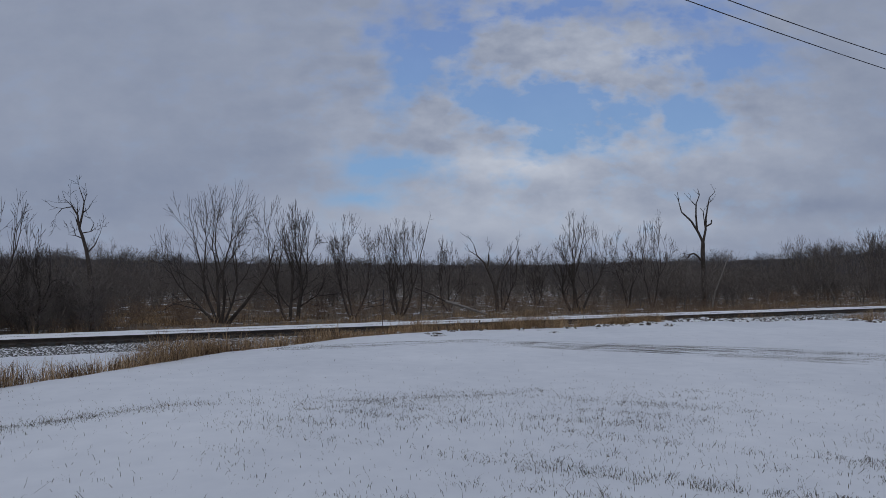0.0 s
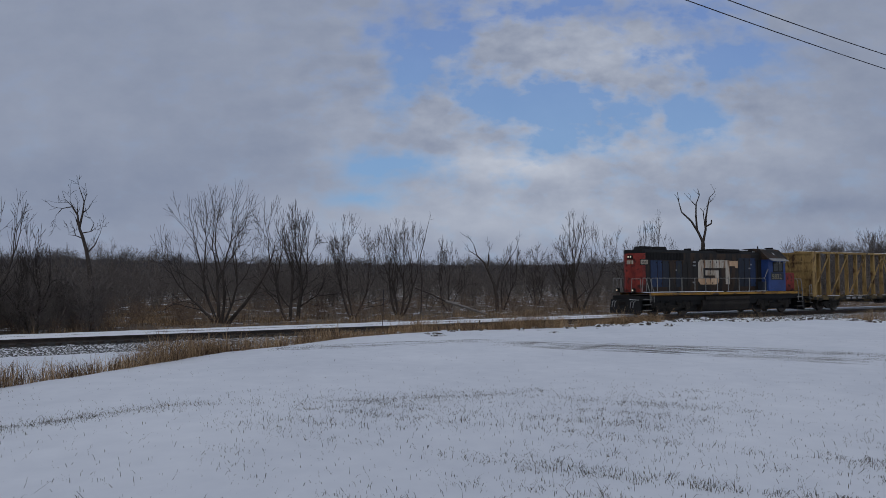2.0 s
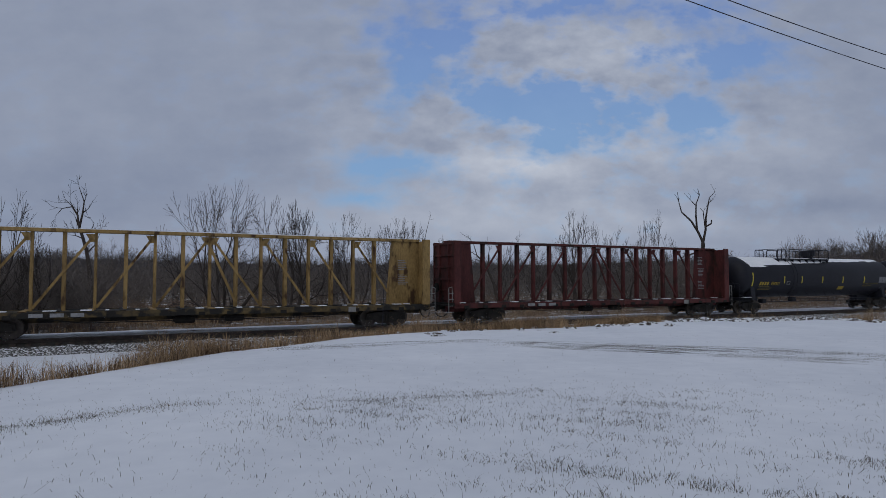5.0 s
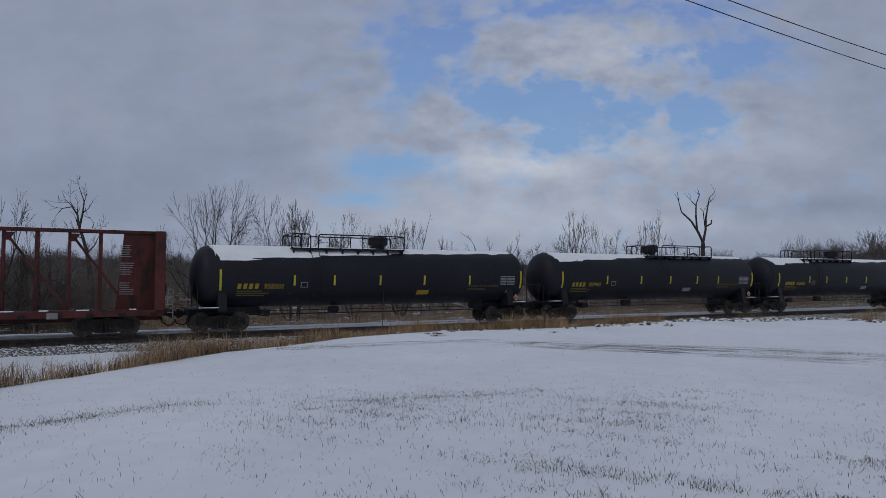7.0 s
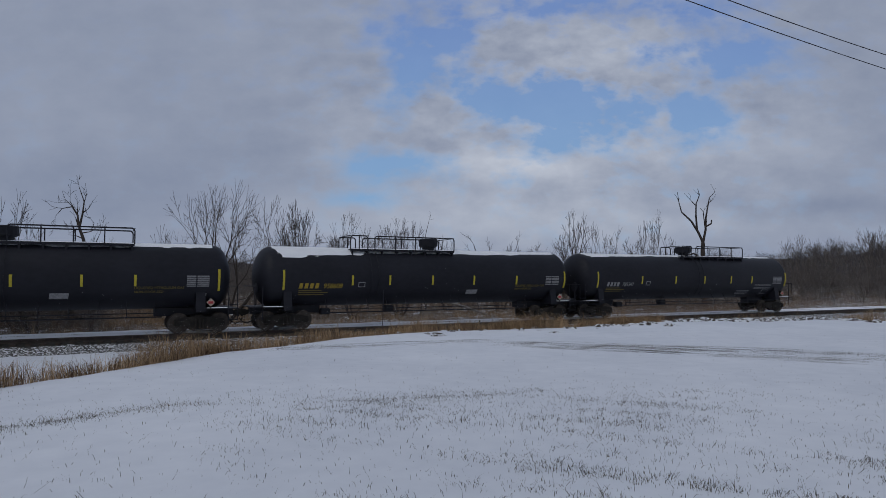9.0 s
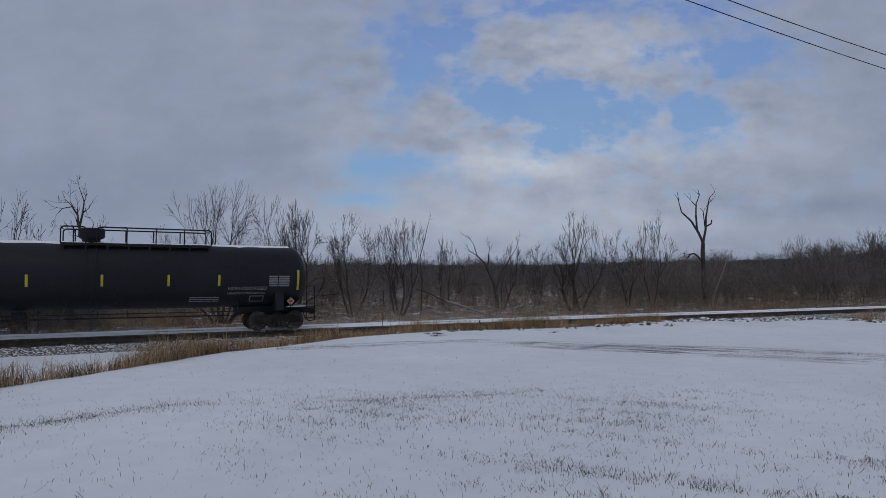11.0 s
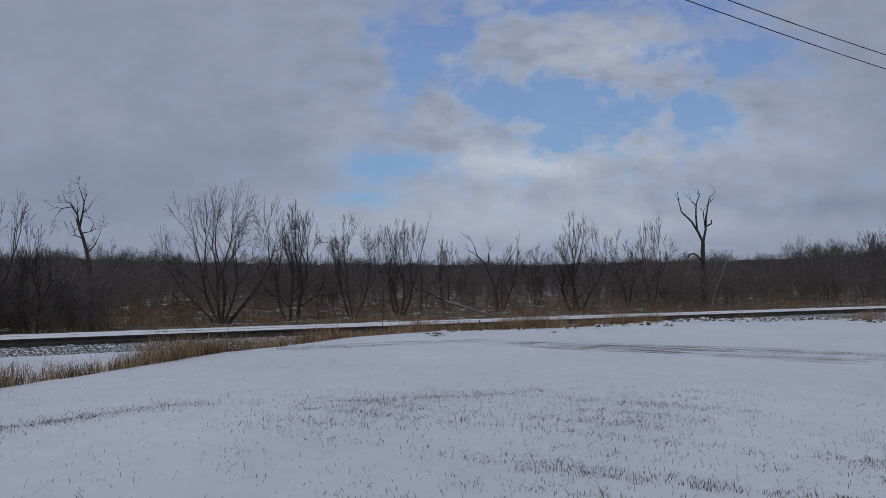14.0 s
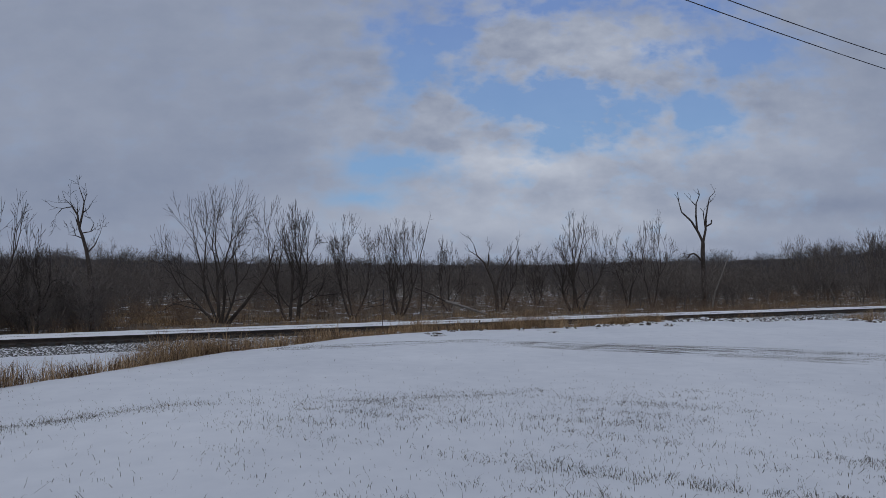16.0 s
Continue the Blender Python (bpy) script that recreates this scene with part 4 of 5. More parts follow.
def words(name, string, size, x, y, z, material, parent, tilt=0.0, shear=0.0, wide=1.0):
    cu = bpy.data.curves.new(name, "FONT")
    cu.body, cu.size, cu.extrude, cu.shear = string, size, 0.003, shear
    tmp = bpy.data.objects.new(name, cu)
    scene.collection.objects.link(tmp)
    bpy.context.view_layer.update()
    me = bpy.data.meshes.new_from_object(tmp.evaluated_get(bpy.context.evaluated_depsgraph_get()))
    bpy.data.objects.remove(tmp)
    me.materials.clear()
    me.materials.append(material)
    ob = new(name, me)
    ob.parent = parent
    ob.matrix_basis = pose(x, y, z, 90 + tilt) @ Matrix.Diagonal((wide, 1, 1, 1))
    return ob


WHEELS = []        # (object, x, z, radius, u of its car)


def wheelset(parent, x, radius, u):
    bm = bmnew()
    rod(bm, (0, -0.95, 0), (0, 0.95, 0), 0.08, n=10)
    for side in (-1, 1):
        rod(bm, (0, side * 0.69, 0), (0, side * 0.82, 0), radius, radius * 0.985, 28)
        rod(bm, (0, side * 0.66, 0), (0, side * 0.69, 0), radius + 0.028, n=28)
        rod(bm, (0, side * 0.82, 0), (0, side * 0.86, 0), radius * 0.42, radius * 0.36, 12)
        for k in range(3):
            a = k * 2.094
            rod(bm, (math.cos(a) * 0.07, side * 0.94, math.sin(a) * 0.07), (math.cos(a) * 0.07, side * 0.975, math.sin(a) * 0.07), 0.018, n=6)
    ob = part("wheelset", bm, STEEL, parent, "worn steel wheels on an axle")
    ob.location = (x, 0, radius)
    WHEELS.append((ob, x, radius, u))
    return ob


def freight_truck(parent, cx, u, radius=0.46, base=1.78):
    bm = bmnew()
    for side in (-1, 1):
        y0, y1 = side * 0.93, side * 1.12
        arch = [(-base / 2 - 0.22, radius - 0.10), (-base / 2 - 0.20, radius + 0.18), (-0.55, radius + 0.30), (0.55, radius + 0.30), (base / 2 + 0.20, radius + 0.18), (base / 2 + 0.22, radius - 0.10), (base / 2 - 0.2, radius - 0.08), (0.42, radius - 0.30), (-0.42, radius - 0.30), (-base / 2 + 0.2, radius - 0.08)]
        extrude(bm, arch, y0, y1, "y")
        for k in (-0.16, 0, 0.16):
            rod(bm, (k, side * 1.13, radius - 0.22), (k, side * 1.13, radius + 0.2), 0.065, n=8)
        for k in (-1, 1):
            rod(bm, (k * base / 2, side * 1.02, radius), (k * base / 2, side * 1.2, radius), 0.11, n=10)
    box(bm, -0.18, 0.18, -1.1, 1.1, radius + 0.02, radius + 0.36)
    tr = part("truck", bm, GRIME, parent, "black cast-steel truck")
    tr.location = (cx, 0, 0)
    for k in (-1, 1):
        wheelset(tr, k * base / 2, radius, u)
    return tr


def coupler(parent, x, way):
    bm = bmnew()
    box(bm, x - way * 1.0, x - way * 0.32, -0.09, 0.09, 0.78, 0.98, 0.02)
    box(bm, x - way * 0.36, x - way * 0.02, -0.17, 0.17, 0.72, 1.02, 0.05)
    rod(bm, (x - way * 0.16, 0.09, 0.66), (x - way * 0.16, 0.09, 1.08), 0.055, n=8)
    part("coupler", bm, GRIME, parent)
    bm = bmnew()
    path(bm, [(x - way * 0.75, -0.35, 0.85), (x - way * 0.6, -0.35, 0.5), (x - way * 0.35, -0.3, 0.34), (x - way * 0.1, -0.2, 0.42), (x, -0.12, 0.6)], 0.028)
    part("air_hose", bm, GRIME, parent)


# ---- locomotive: long hood leading ----
def locomotive(u):
    car = new("locomotive")
    tagged(car, "grimy blue and red diesel locomotive running long hood first", "locomotive")
    DECK = 1.57
    boxes("underframe", [(-8.2, 8.2, -1.30, 1.30, 1.05, 1.36), (-8.25, 8.25, -0.5, 0.5, 0.7, 1.05), (-7.2, 7.2, -1.12, 1.12, 0.72, 1.06), (-7.0, -2.6, -0.9, 0.9, 0.28, 0.72), (2.6, 7.0, -0.9, 0.9, 0.28, 0.72)], SOOT, car, bevel=0.02)
    boxes("side_sill", [(-7.45, 7.4, -1.52, -1.30, 1.405, DECK)], STRIPE, car, "worn orange side sill", 0.015)
    boxes("side_sill", [(-7.45, 7.4, 1.30, 1.52, 1.405, DECK)], STRIPE, car, "worn orange side sill", 0.015)
    boxes("walkway", [(-8.15, 8.15, -1.50, 1.50, DECK, DECK + 0.03)], SOOT, car)
    boxes_each("snow_dusting", [(-7.9, -0.6, -1.52, -1.20, DECK + 0.03, DECK + 0.07), (-0.2, 4.0, -1.52, -1.34, DECK + 0.03, DECK + 0.06)], FRESH, car, "thin snow on the walkway edge", 0.015)
    # hood
    bm = prism_z([(-7.3, -0.88), (4.12, -0.88), (4.12, 0.88), (-7.3, 0.88)], DECK, 4.30)
    part("hood", bm, HOOD, car, "soot-stained hood")
    bm = bmnew()
    extrude(bm, [(-0.88, 4.30), (-0.72, 4.49), (0.72, 4.49), (0.88, 4.30)], -7.3, 4.12)
    part("hood_roof", bm, SOOT, car)
    bm = prism_z([(-7.80, -0.48), (-7.58, -0.885), (-7.3, -0.885), (-7.3, 0.885), (-7.58, 0.885), (-7.80, 0.48)], DECK, 4.22)
    part("hood_end", bm, RED, car, "faded red hood end")
    bm = prism_z([(-7.80, -0.48), (-7.58, -0.885), (-7.3, -0.885), (-7.3, 0.885), (-7.58, 0.885), (-7.80, 0.48)], 4.22, 4.46)
    part("hood_end_top", bm, SOOT, car)
    # radiator intake, dark upper band and roof gear
    boxes_each("radiator_grille", [(-7.2, -3.8, -0.91, -0.88, 3.78, 4.28), (-7.2, -3.8, 0.88, 0.91, 3.78, 4.28)], SOOT, car)
    bm = bmnew()
    for i in range(24):
        box(bm, -7.15 + i * 0.14, -7.09 + i * 0.14, -0.93, -0.91, 3.8, 4.26)
    part("radiator_slats", bm, SOOT, car)
    for x0, x1 in ((-7.25, -6.1), (-5.95, -4.75)):
        bm = bmnew()
        rod(bm, ((x0 + x1) / 2, 0, 4.45), ((x0 + x1) / 2, 0, 4.70), (x1 - x0) / 2 + 0.06, (x1 - x0) / 2, 20)
        rod(bm, ((x0 + x1) / 2, 0, 4.70), ((x0 + x1) / 2, 0, 4.735), 0.2, n=10)
        part("roof_fan", bm, SOOT, car)
    boxes("dynamic_brake_hatch", [(-0.5, 2.05, -0.86, 0.86, 4.4, 4.66)], SOOT, car, bevel=0.08)
    boxes("exhaust_stack", [(-2.55, -2.3, -0.25, 0.25, 4.45, 4.66)], SOOT, car, bevel=0.03)
    boxes("roof_vent", [(2.2, 3.6, -0.6, 0.6, 4.47, 4.57)], GRIME, car, bevel=0.03)
    boxes_each("roof_snow", [(2.1, 3.3, -0.5, 0.2, 4.57, 4.62), (3.35, 3.9, -0.6, 0.0, 4.5, 4.54)], FRESH, car, "patch of snow on the roof", 0.02)
    # hood doors, each with its latch and hinge bumps
    tones = [BLUE, BLUE, DULL, HOOD, DULL, HOOD, HOOD, HOOD, HOOD, HOOD, HOOD, HOOD, HOOD, HOOD, DULL, DULL, BLUE]
    x = -6.85
    for i, m in enumerate(tones):
        wide = (0.62, 0.46, 0.62, 0.62)[i % 4]
        if -2.5 < x < 1.7:
            wide = 0.65
        top = 3.74 if x < -3.0 else 4.02
        boxes("hood_door", [(x, x + wide - 0.05, -0.905, -0.88, 1.95, top)], m, car, bevel=0.008)
        boxes("hood_door", [(x, x + wide - 0.05, 0.88, 0.905, 1.95, top)], m, car, bevel=0.008)
        boxes_each("latch", [(x + wide - 0.13, x + wide - 0.08, -0.925, -0.9, z, z + 0.1) for z in (2.15, top - 0.18)], SOOT, car)
        x += wide
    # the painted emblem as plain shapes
    e0, e1 = -0.916, -0.907
    bm = bmnew()
    extrude(bm, [(-2.42, 3.27), (0.74, 3.27), (0.74, 3.84), (-2.12, 3.84), (-2.28, 3.79), (-2.38, 3.70), (-2.42, 3.56)], e0, e1, "y")
    part("emblem_block", bm, WHITE, car, "chalky white painted block shapes")
    bm = bmnew()
    extrude(bm, [(-2.42, 2.53), (-2.42, 2.36), (-2.37, 2.22), (-2.25, 2.13), (-2.08, 2.10), (-0.66, 2.10), (-0.50, 2.13), (-0.41, 2.23), (-0.38, 2.37), (-0.38, 2.53)], e0, e1, "y")
    part("emblem_block", bm, OCHRE, car, "rust-stained painted block shapes")
    for x, z0 in ((-1.87, 3.27), (-1.22, 3.27), (-0.57, 3.27), (0.08, 3.27), (-1.22, 2.74), (-1.22, 2.10), (0.56, 2.12)):
        boxes("door_seam", [(x - 0.012, x + 0.012, -0.921, e1, z0, min(z0 + 0.57, 3.84))], SOOT, car)
        boxes("latch", [(x - 0.035, x + 0.035, -0.93, e1, z0 + 0.36, z0 + 0.50)], SOOT, car, bevel=0.01)
    boxes_each("emblem_block", [(-2.42, -1.92, e0, e1, 2.55, 3.27), (-1.72, -0.38, e0, e1, 2.74, 3.10), (0.33, 0.74, e0, e1, 2.12, 3.27), (-0.77, -0.38, e0, e1, 2.53, 2.74)], WHITE, car, "chalky white painted block shapes")
    boxes_each("emblem_block", [(0.75, 1.62, e0, e1, 3.42, 3.80), (1.34, 1.62, e0, e1, 3.28, 3.42)], OCHRE, car, "rust-stained painted block shapes")
    for x, z, w in ((-2.95, 3.62, 0.3), (-2.95, 3.38, 0.3), (-3.0, 2.2, 0.24), (2.75, 3.22, 0.2), (2.95, 3.5, 0.16), (-4.6, 3.05, 0.1)):
        boxes("notice", [(x, x + w, -0.932, -0.926, z, z + 0.1)], STENCIL, car, "small pale notice")
    # end: number box, headlamps, grab irons
    board = boxes("number_board", [(-0.30, 0.30, -0.03, 0.03, -0.15, 0.15)], WHITE, car, "white number board", 0.02)
    board.matrix_basis = pose(-7.45, -0.93, 3.62)
    surround = boxes("number_board_frame", [(-0.35, 0.35, 0.0, 0.04, -0.20, 0.20)], SOOT, car, "", 0.02)
    surround.matrix_basis = pose(-7.45, -0.925, 3.62)
    words("number", "5832", 0.25, -7.72, -0.965, 3.53, SOOT, car, wide=1.05)
    front_board = boxes("number_board", [(-0.03, 0.03, -0.3, 0.3, -0.13, 0.13)], WHITE, car, "white number board", 0.02)
    front_board.location = (-7.82, 0, 3.62)
    boxes("headlamp_box", [(-7.87, -7.78, -0.26, 0.26, 3.82, 4.1)], SOOT, car, bevel=0.03)
    for y in (-0.12, 0.12):
        bm = bmnew()
        rod(bm, (-7.885, y, 3.98), (-7.84, y, 3.98), 0.05, n=14)
        part("headlamp", bm, LAMP, car, "lit headlamp")
    for y in (-0.75, 0.75):
        bm = bmnew()
        rod(bm, (-8.36, y, 1.74), (-8.30, y, 1.74), 0.055, n=14)
        part("ditch_light", bm, LAMP, car, "lit ditch light")
        boxes("lamp_housing", [(-8.32, -8.15, y - 0.13, y + 0.13, 1.60, 1.88)], SOOT, car, bevel=0.03)
    # cab
    cab = boxes("cab", [(4.14, 6.10, -1.50, 1.50, DECK, 3.96)], CABBLUE, car, "blue cab", 0.03)
    bm = bmnew()
    extrude(bm, [(-1.54, 3.93), (-1.54, 4.02), (-0.85, 4.70), (-0.4, 4.78), (0.4, 4.78), (0.85, 4.70), (1.54, 4.02), (1.54, 3.93)], 4.05, 6.22)
    part("cab_roof", bm, HOOD, cab, "dark sooty cab roof")
    boxes_each("window", [(4.72, 5.22, -1.52, -1.49, 3.06, 3.68), (5.26, 5.72, -1.52, -1.49, 3.06, 3.68)], GLASS, cab, "dark cab side window")
    boxes("window_frame", [(4.66, 4.72, -1.53, -1.48, 3.0, 3.74), (5.72, 5.78, -1.53, -1.48, 3.0, 3.74), (4.72, 5.72, -1.53, -1.48, 3.68, 3.74), (4.72, 5.72, -1.53, -1.48, 3.0, 3.06), (5.22, 5.26, -1.53, -1.48, 3.06, 3.68)], SOOT, cab)
    bm = bmnew()
    extrude(bm, [(-1.50, 3.98), (-1.90, 3.80), (-1.92, 3.83), (-1.52, 4.03)], 4.2, 5.95)
    part("sun_visor", bm, STENCIL, cab, "pale canvas sun visor over the window")
    boxes_each("visor_icicle", [(x, x + 0.07, -1.90, -1.86, 3.80 - d, 3.80) for x, d in ((4.6, 0.10), (4.85, 0.16), (5.0, 0.09), (5.35, 0.18), (5.5, 0.12))], STENCIL, cab, "", 0.01)
    boxes("worn_patch", [(4.45, 5.85, -1.507, -1.49, 2.42, 2.98)], DULL, cab, "grimy patch behind the figures", 0.003)
    words("number", "5832", 0.50, 4.52, -1.513, 2.50, TAN, car, wide=1.1)
    boxes("cab_door", [(6.10, 6.13, -1.2, -0.55, DECK + 0.05, 3.55)], CABBLUE, cab)
    boxes_each("front_window", [(6.10, 6.14, -0.45, 0.45, 3.1, 3.7), (6.10, 6.14, 0.6, 1.2, 3.1, 3.7)], GLASS, cab)
    boxes("gap_panel", [(3.75, 4.12, -0.95, -0.89, 1.7, 3.9)], SOOT, car)
    bm = bmnew()
    path(bm, [(3.72, -1.48, 2.52), (4.0, -1.49, 3.02), (4.13, -1.50, 3.22)], 0.024)
    part("cab_grab_rail", bm, STENCIL, car, "pale slanting grab rail beside the cab")
    boxes("battery_box", [(3.70, 4.12, -1.38, -0.9, 1.6, 2.3)], DULL, car, bevel=0.03)
    mark = boxes("roof_mark", [(-0.10, 0.10, -0.006, 0.006, -0.13, 0.13)], STENCIL, cab, "small pale painted mark")
    mark.matrix_basis = pose(5.15, -1.195, 4.37, -44.6, 12, 0)
    for x, y, h in ((4.6, -0.3, 0.18), (5.3, 0.2, 0.13)):
        bm = bmnew()
        rod(bm, (x, y, 4.76), (x, y, 4.80 + h), 0.05, 0.03, 8)
        part("roof_antenna", bm, SOOT, cab)
    bm = bmnew()
    for k, y in enumerate((-0.14, 0, 0.14)):
        rod(bm, (5.75 - 0.1 * (k == 1), y - 0.2, 4.84), (6.25, y - 0.2, 4.84), 0.03, 0.07, 8)
    part("air_horn", bm, SOOT, cab)
    boxes("cab_roof_snow", [(4.2, 5.0, -0.72, -0.45, 4.70, 4.745)], FRESH, cab, "", 0.01)
    # short hood
    boxes("short_hood", [(6.12, 8.02, -0.88, 0.88, DECK, 2.98)], RED, car, "faded red short hood", 0.06)
    boxes("short_hood_door", [(6.35, 6.95, -0.905, -0.88, 1.75, 2.85)], RED, car, "", 0.01)
    # side railings and steps
    for side in (-1, 1):
        rail = new("handrail")
        rail.parent = car
        bm = bmnew()
        path(bm, [(-7.36, side * 1.48, 1.0), (-7.36, side * 1.48, 2.48), (-7.26, side * 1.48, 2.55), (3.7, side * 1.48, 2.55), (3.8, side * 1.48, 2.48), (3.8, side * 1.48, DECK)], 0.019)
        part("rail", bm, GREY, rail, "off-white painted railing")
        for x in (-6.85, -5.75, -4.62, -3.4, -2.35, -1.2, -0.1, 1.0, 2.1):
            bm = bmnew()
            rod(bm, (x, side * 1.48, DECK - 0.1), (x, side * 1.48, 2.55), 0.028)
            part("stanchion", bm, GREY, rail)
        bm = bmnew()
        for x in (-8.1, -7.75):
            path(bm, [(x, side * 1.42, DECK), (x + 0.05, side * 1.42, 2.55), (x + 0.3, side * 1.42, 2.55), (x + 0.62, side * 1.45, 1.6), (x + 0.62, side * 1.45, 0.95)], 0.022)
        part("step_rail", bm, GREY, car, "off-white painted grab rail")
        bm = bmnew()
        for x in (7.6, 8.05):
            path(bm, [(x, side * 1.42, 0.9), (x + 0.08, side * 1.42, 1.6), (x - 0.05, side * 1.42, 2.35), (x - 0.25, side * 1.42, 2.5)], 0.022)
        part("step_rail", bm, GREY, car, "off-white painted grab rail")
        for x0 in (-8.15, 7.35):
            for k, z in enumerate((0.42, 0.78, 1.14)):
                boxes("step", [(x0, x0 + 0.8, side * 1.18, side * 1.46, z, z + 0.035)], GRIME, car)
                boxes("step_edge", [(x0 + 0.05, x0 + 0.75, side * 1.46, side * 1.475, z, z + 0.035)], GREY, car)
    for x in (-8.15, 8.15):
        way = 1 if x > 0 else -1
        for side in (-1, 1):
            bm = bmnew()
            path(bm, [(x, side * 1.35, DECK), (x, side * 1.3, 2.5), (x, side * 0.5, 2.5), (x, side * 0.45, DECK)], 0.02)
            part("end_rail", bm, GREY, car, "off-white painted end railing")
        bm = bmnew()
        extrude(bm, [(x, 1.1), (x + way * 0.20, 1.1), (x + way * 0.30, 0.25), (x + way * 0.22, 0.15), (x, 0.4)], -1.35, 1.35, "y")
        part("pilot_plow", bm, SOOT, car, "black pilot plow")
        bm = bmnew()
        for y in (-1.0, -0.75, 0.75, 1.0):
            path(bm, [(x + way * 0.12, y, 1.05), (x + way * 0.35, y, 0.95), (x + way * 0.42, y, 0.6)], 0.025)
        part("air_hose", bm, STENCIL, car)
        boxes("pilot_snow", [(x + way * 0.05, x + way * 0.19, -1.2, -0.4, 1.10, 1.13)], FRESH, car, "crusted snow on the pilot", 0.01)
        coupler(car, way * 9.05, way)
    # fuel tank, air tanks
    bm = bmnew()
    extrude(bm, [(-1.25, 1.05), (-1.32, 0.75), (-1.1, 0.30), (-0.8, 0.2), (0.8, 0.2), (1.1, 0.30), (1.32, 0.75), (1.25, 1.05)], -2.45, 2.3)
    part("fuel_tank", bm, FUEL, car, "black fuel tank")
    for side in (-1, 1):
        bm = bmnew()
        rod(bm, (-2.3, side * 1.28, 1.17), (2.2, side * 1.28, 1.17), 0.16, n=14)
        part("air_reservoir", bm, FUEL, car)
    # trucks
    for cx in (-5.18, 5.18):
        bm = bmnew()
        for side in (-1, 1):
            y0, y1 = side * 0.98, side * 1.16
            extrude(bm, [(-1.95, 0.62), (-1.9, 0.88), (-1.0, 0.92), (-0.5, 0.72), (0.5, 0.72), (1.0, 0.92), (1.9, 0.88), (1.95, 0.62), (0.9, 0.5), (-0.9, 0.5)], y0, y1, "y")
            for x in (-1.37, 1.37):
                box(bm, x - 0.2, x + 0.2, side * 1.05, side * 1.24, 0.33, 0.72, 0.03)
                rod(bm, (x - 0.33, side * 1.12, 0.6), (x - 0.33, side * 1.12, 1.0), 0.07, n=8)
                rod(bm, (x + 0.33, side * 1.12, 0.6), (x + 0.33, side * 1.12, 1.0), 0.07, n=8)
            box(bm, -0.55, 0.55, side * 1.1, side * 1.22, 0.42, 0.62, 0.03)
            for x in (-0.7, 0.7):
                rod(bm, (x, side * 1.2, 0.78), (x * 0.45, side * 1.2, 0.86), 0.08, n=8)
        box(bm, -0.3, 0.3, -1.1, 1.1, 0.55, 0.95)
        tr = part("truck", bm, GRIME, car, "black two-axle truck")
        tr.location = (cx, 0, 0)
        for k in (-1.37, 1.37):
            wheelset(tr, k, 0.51, u)
    return car


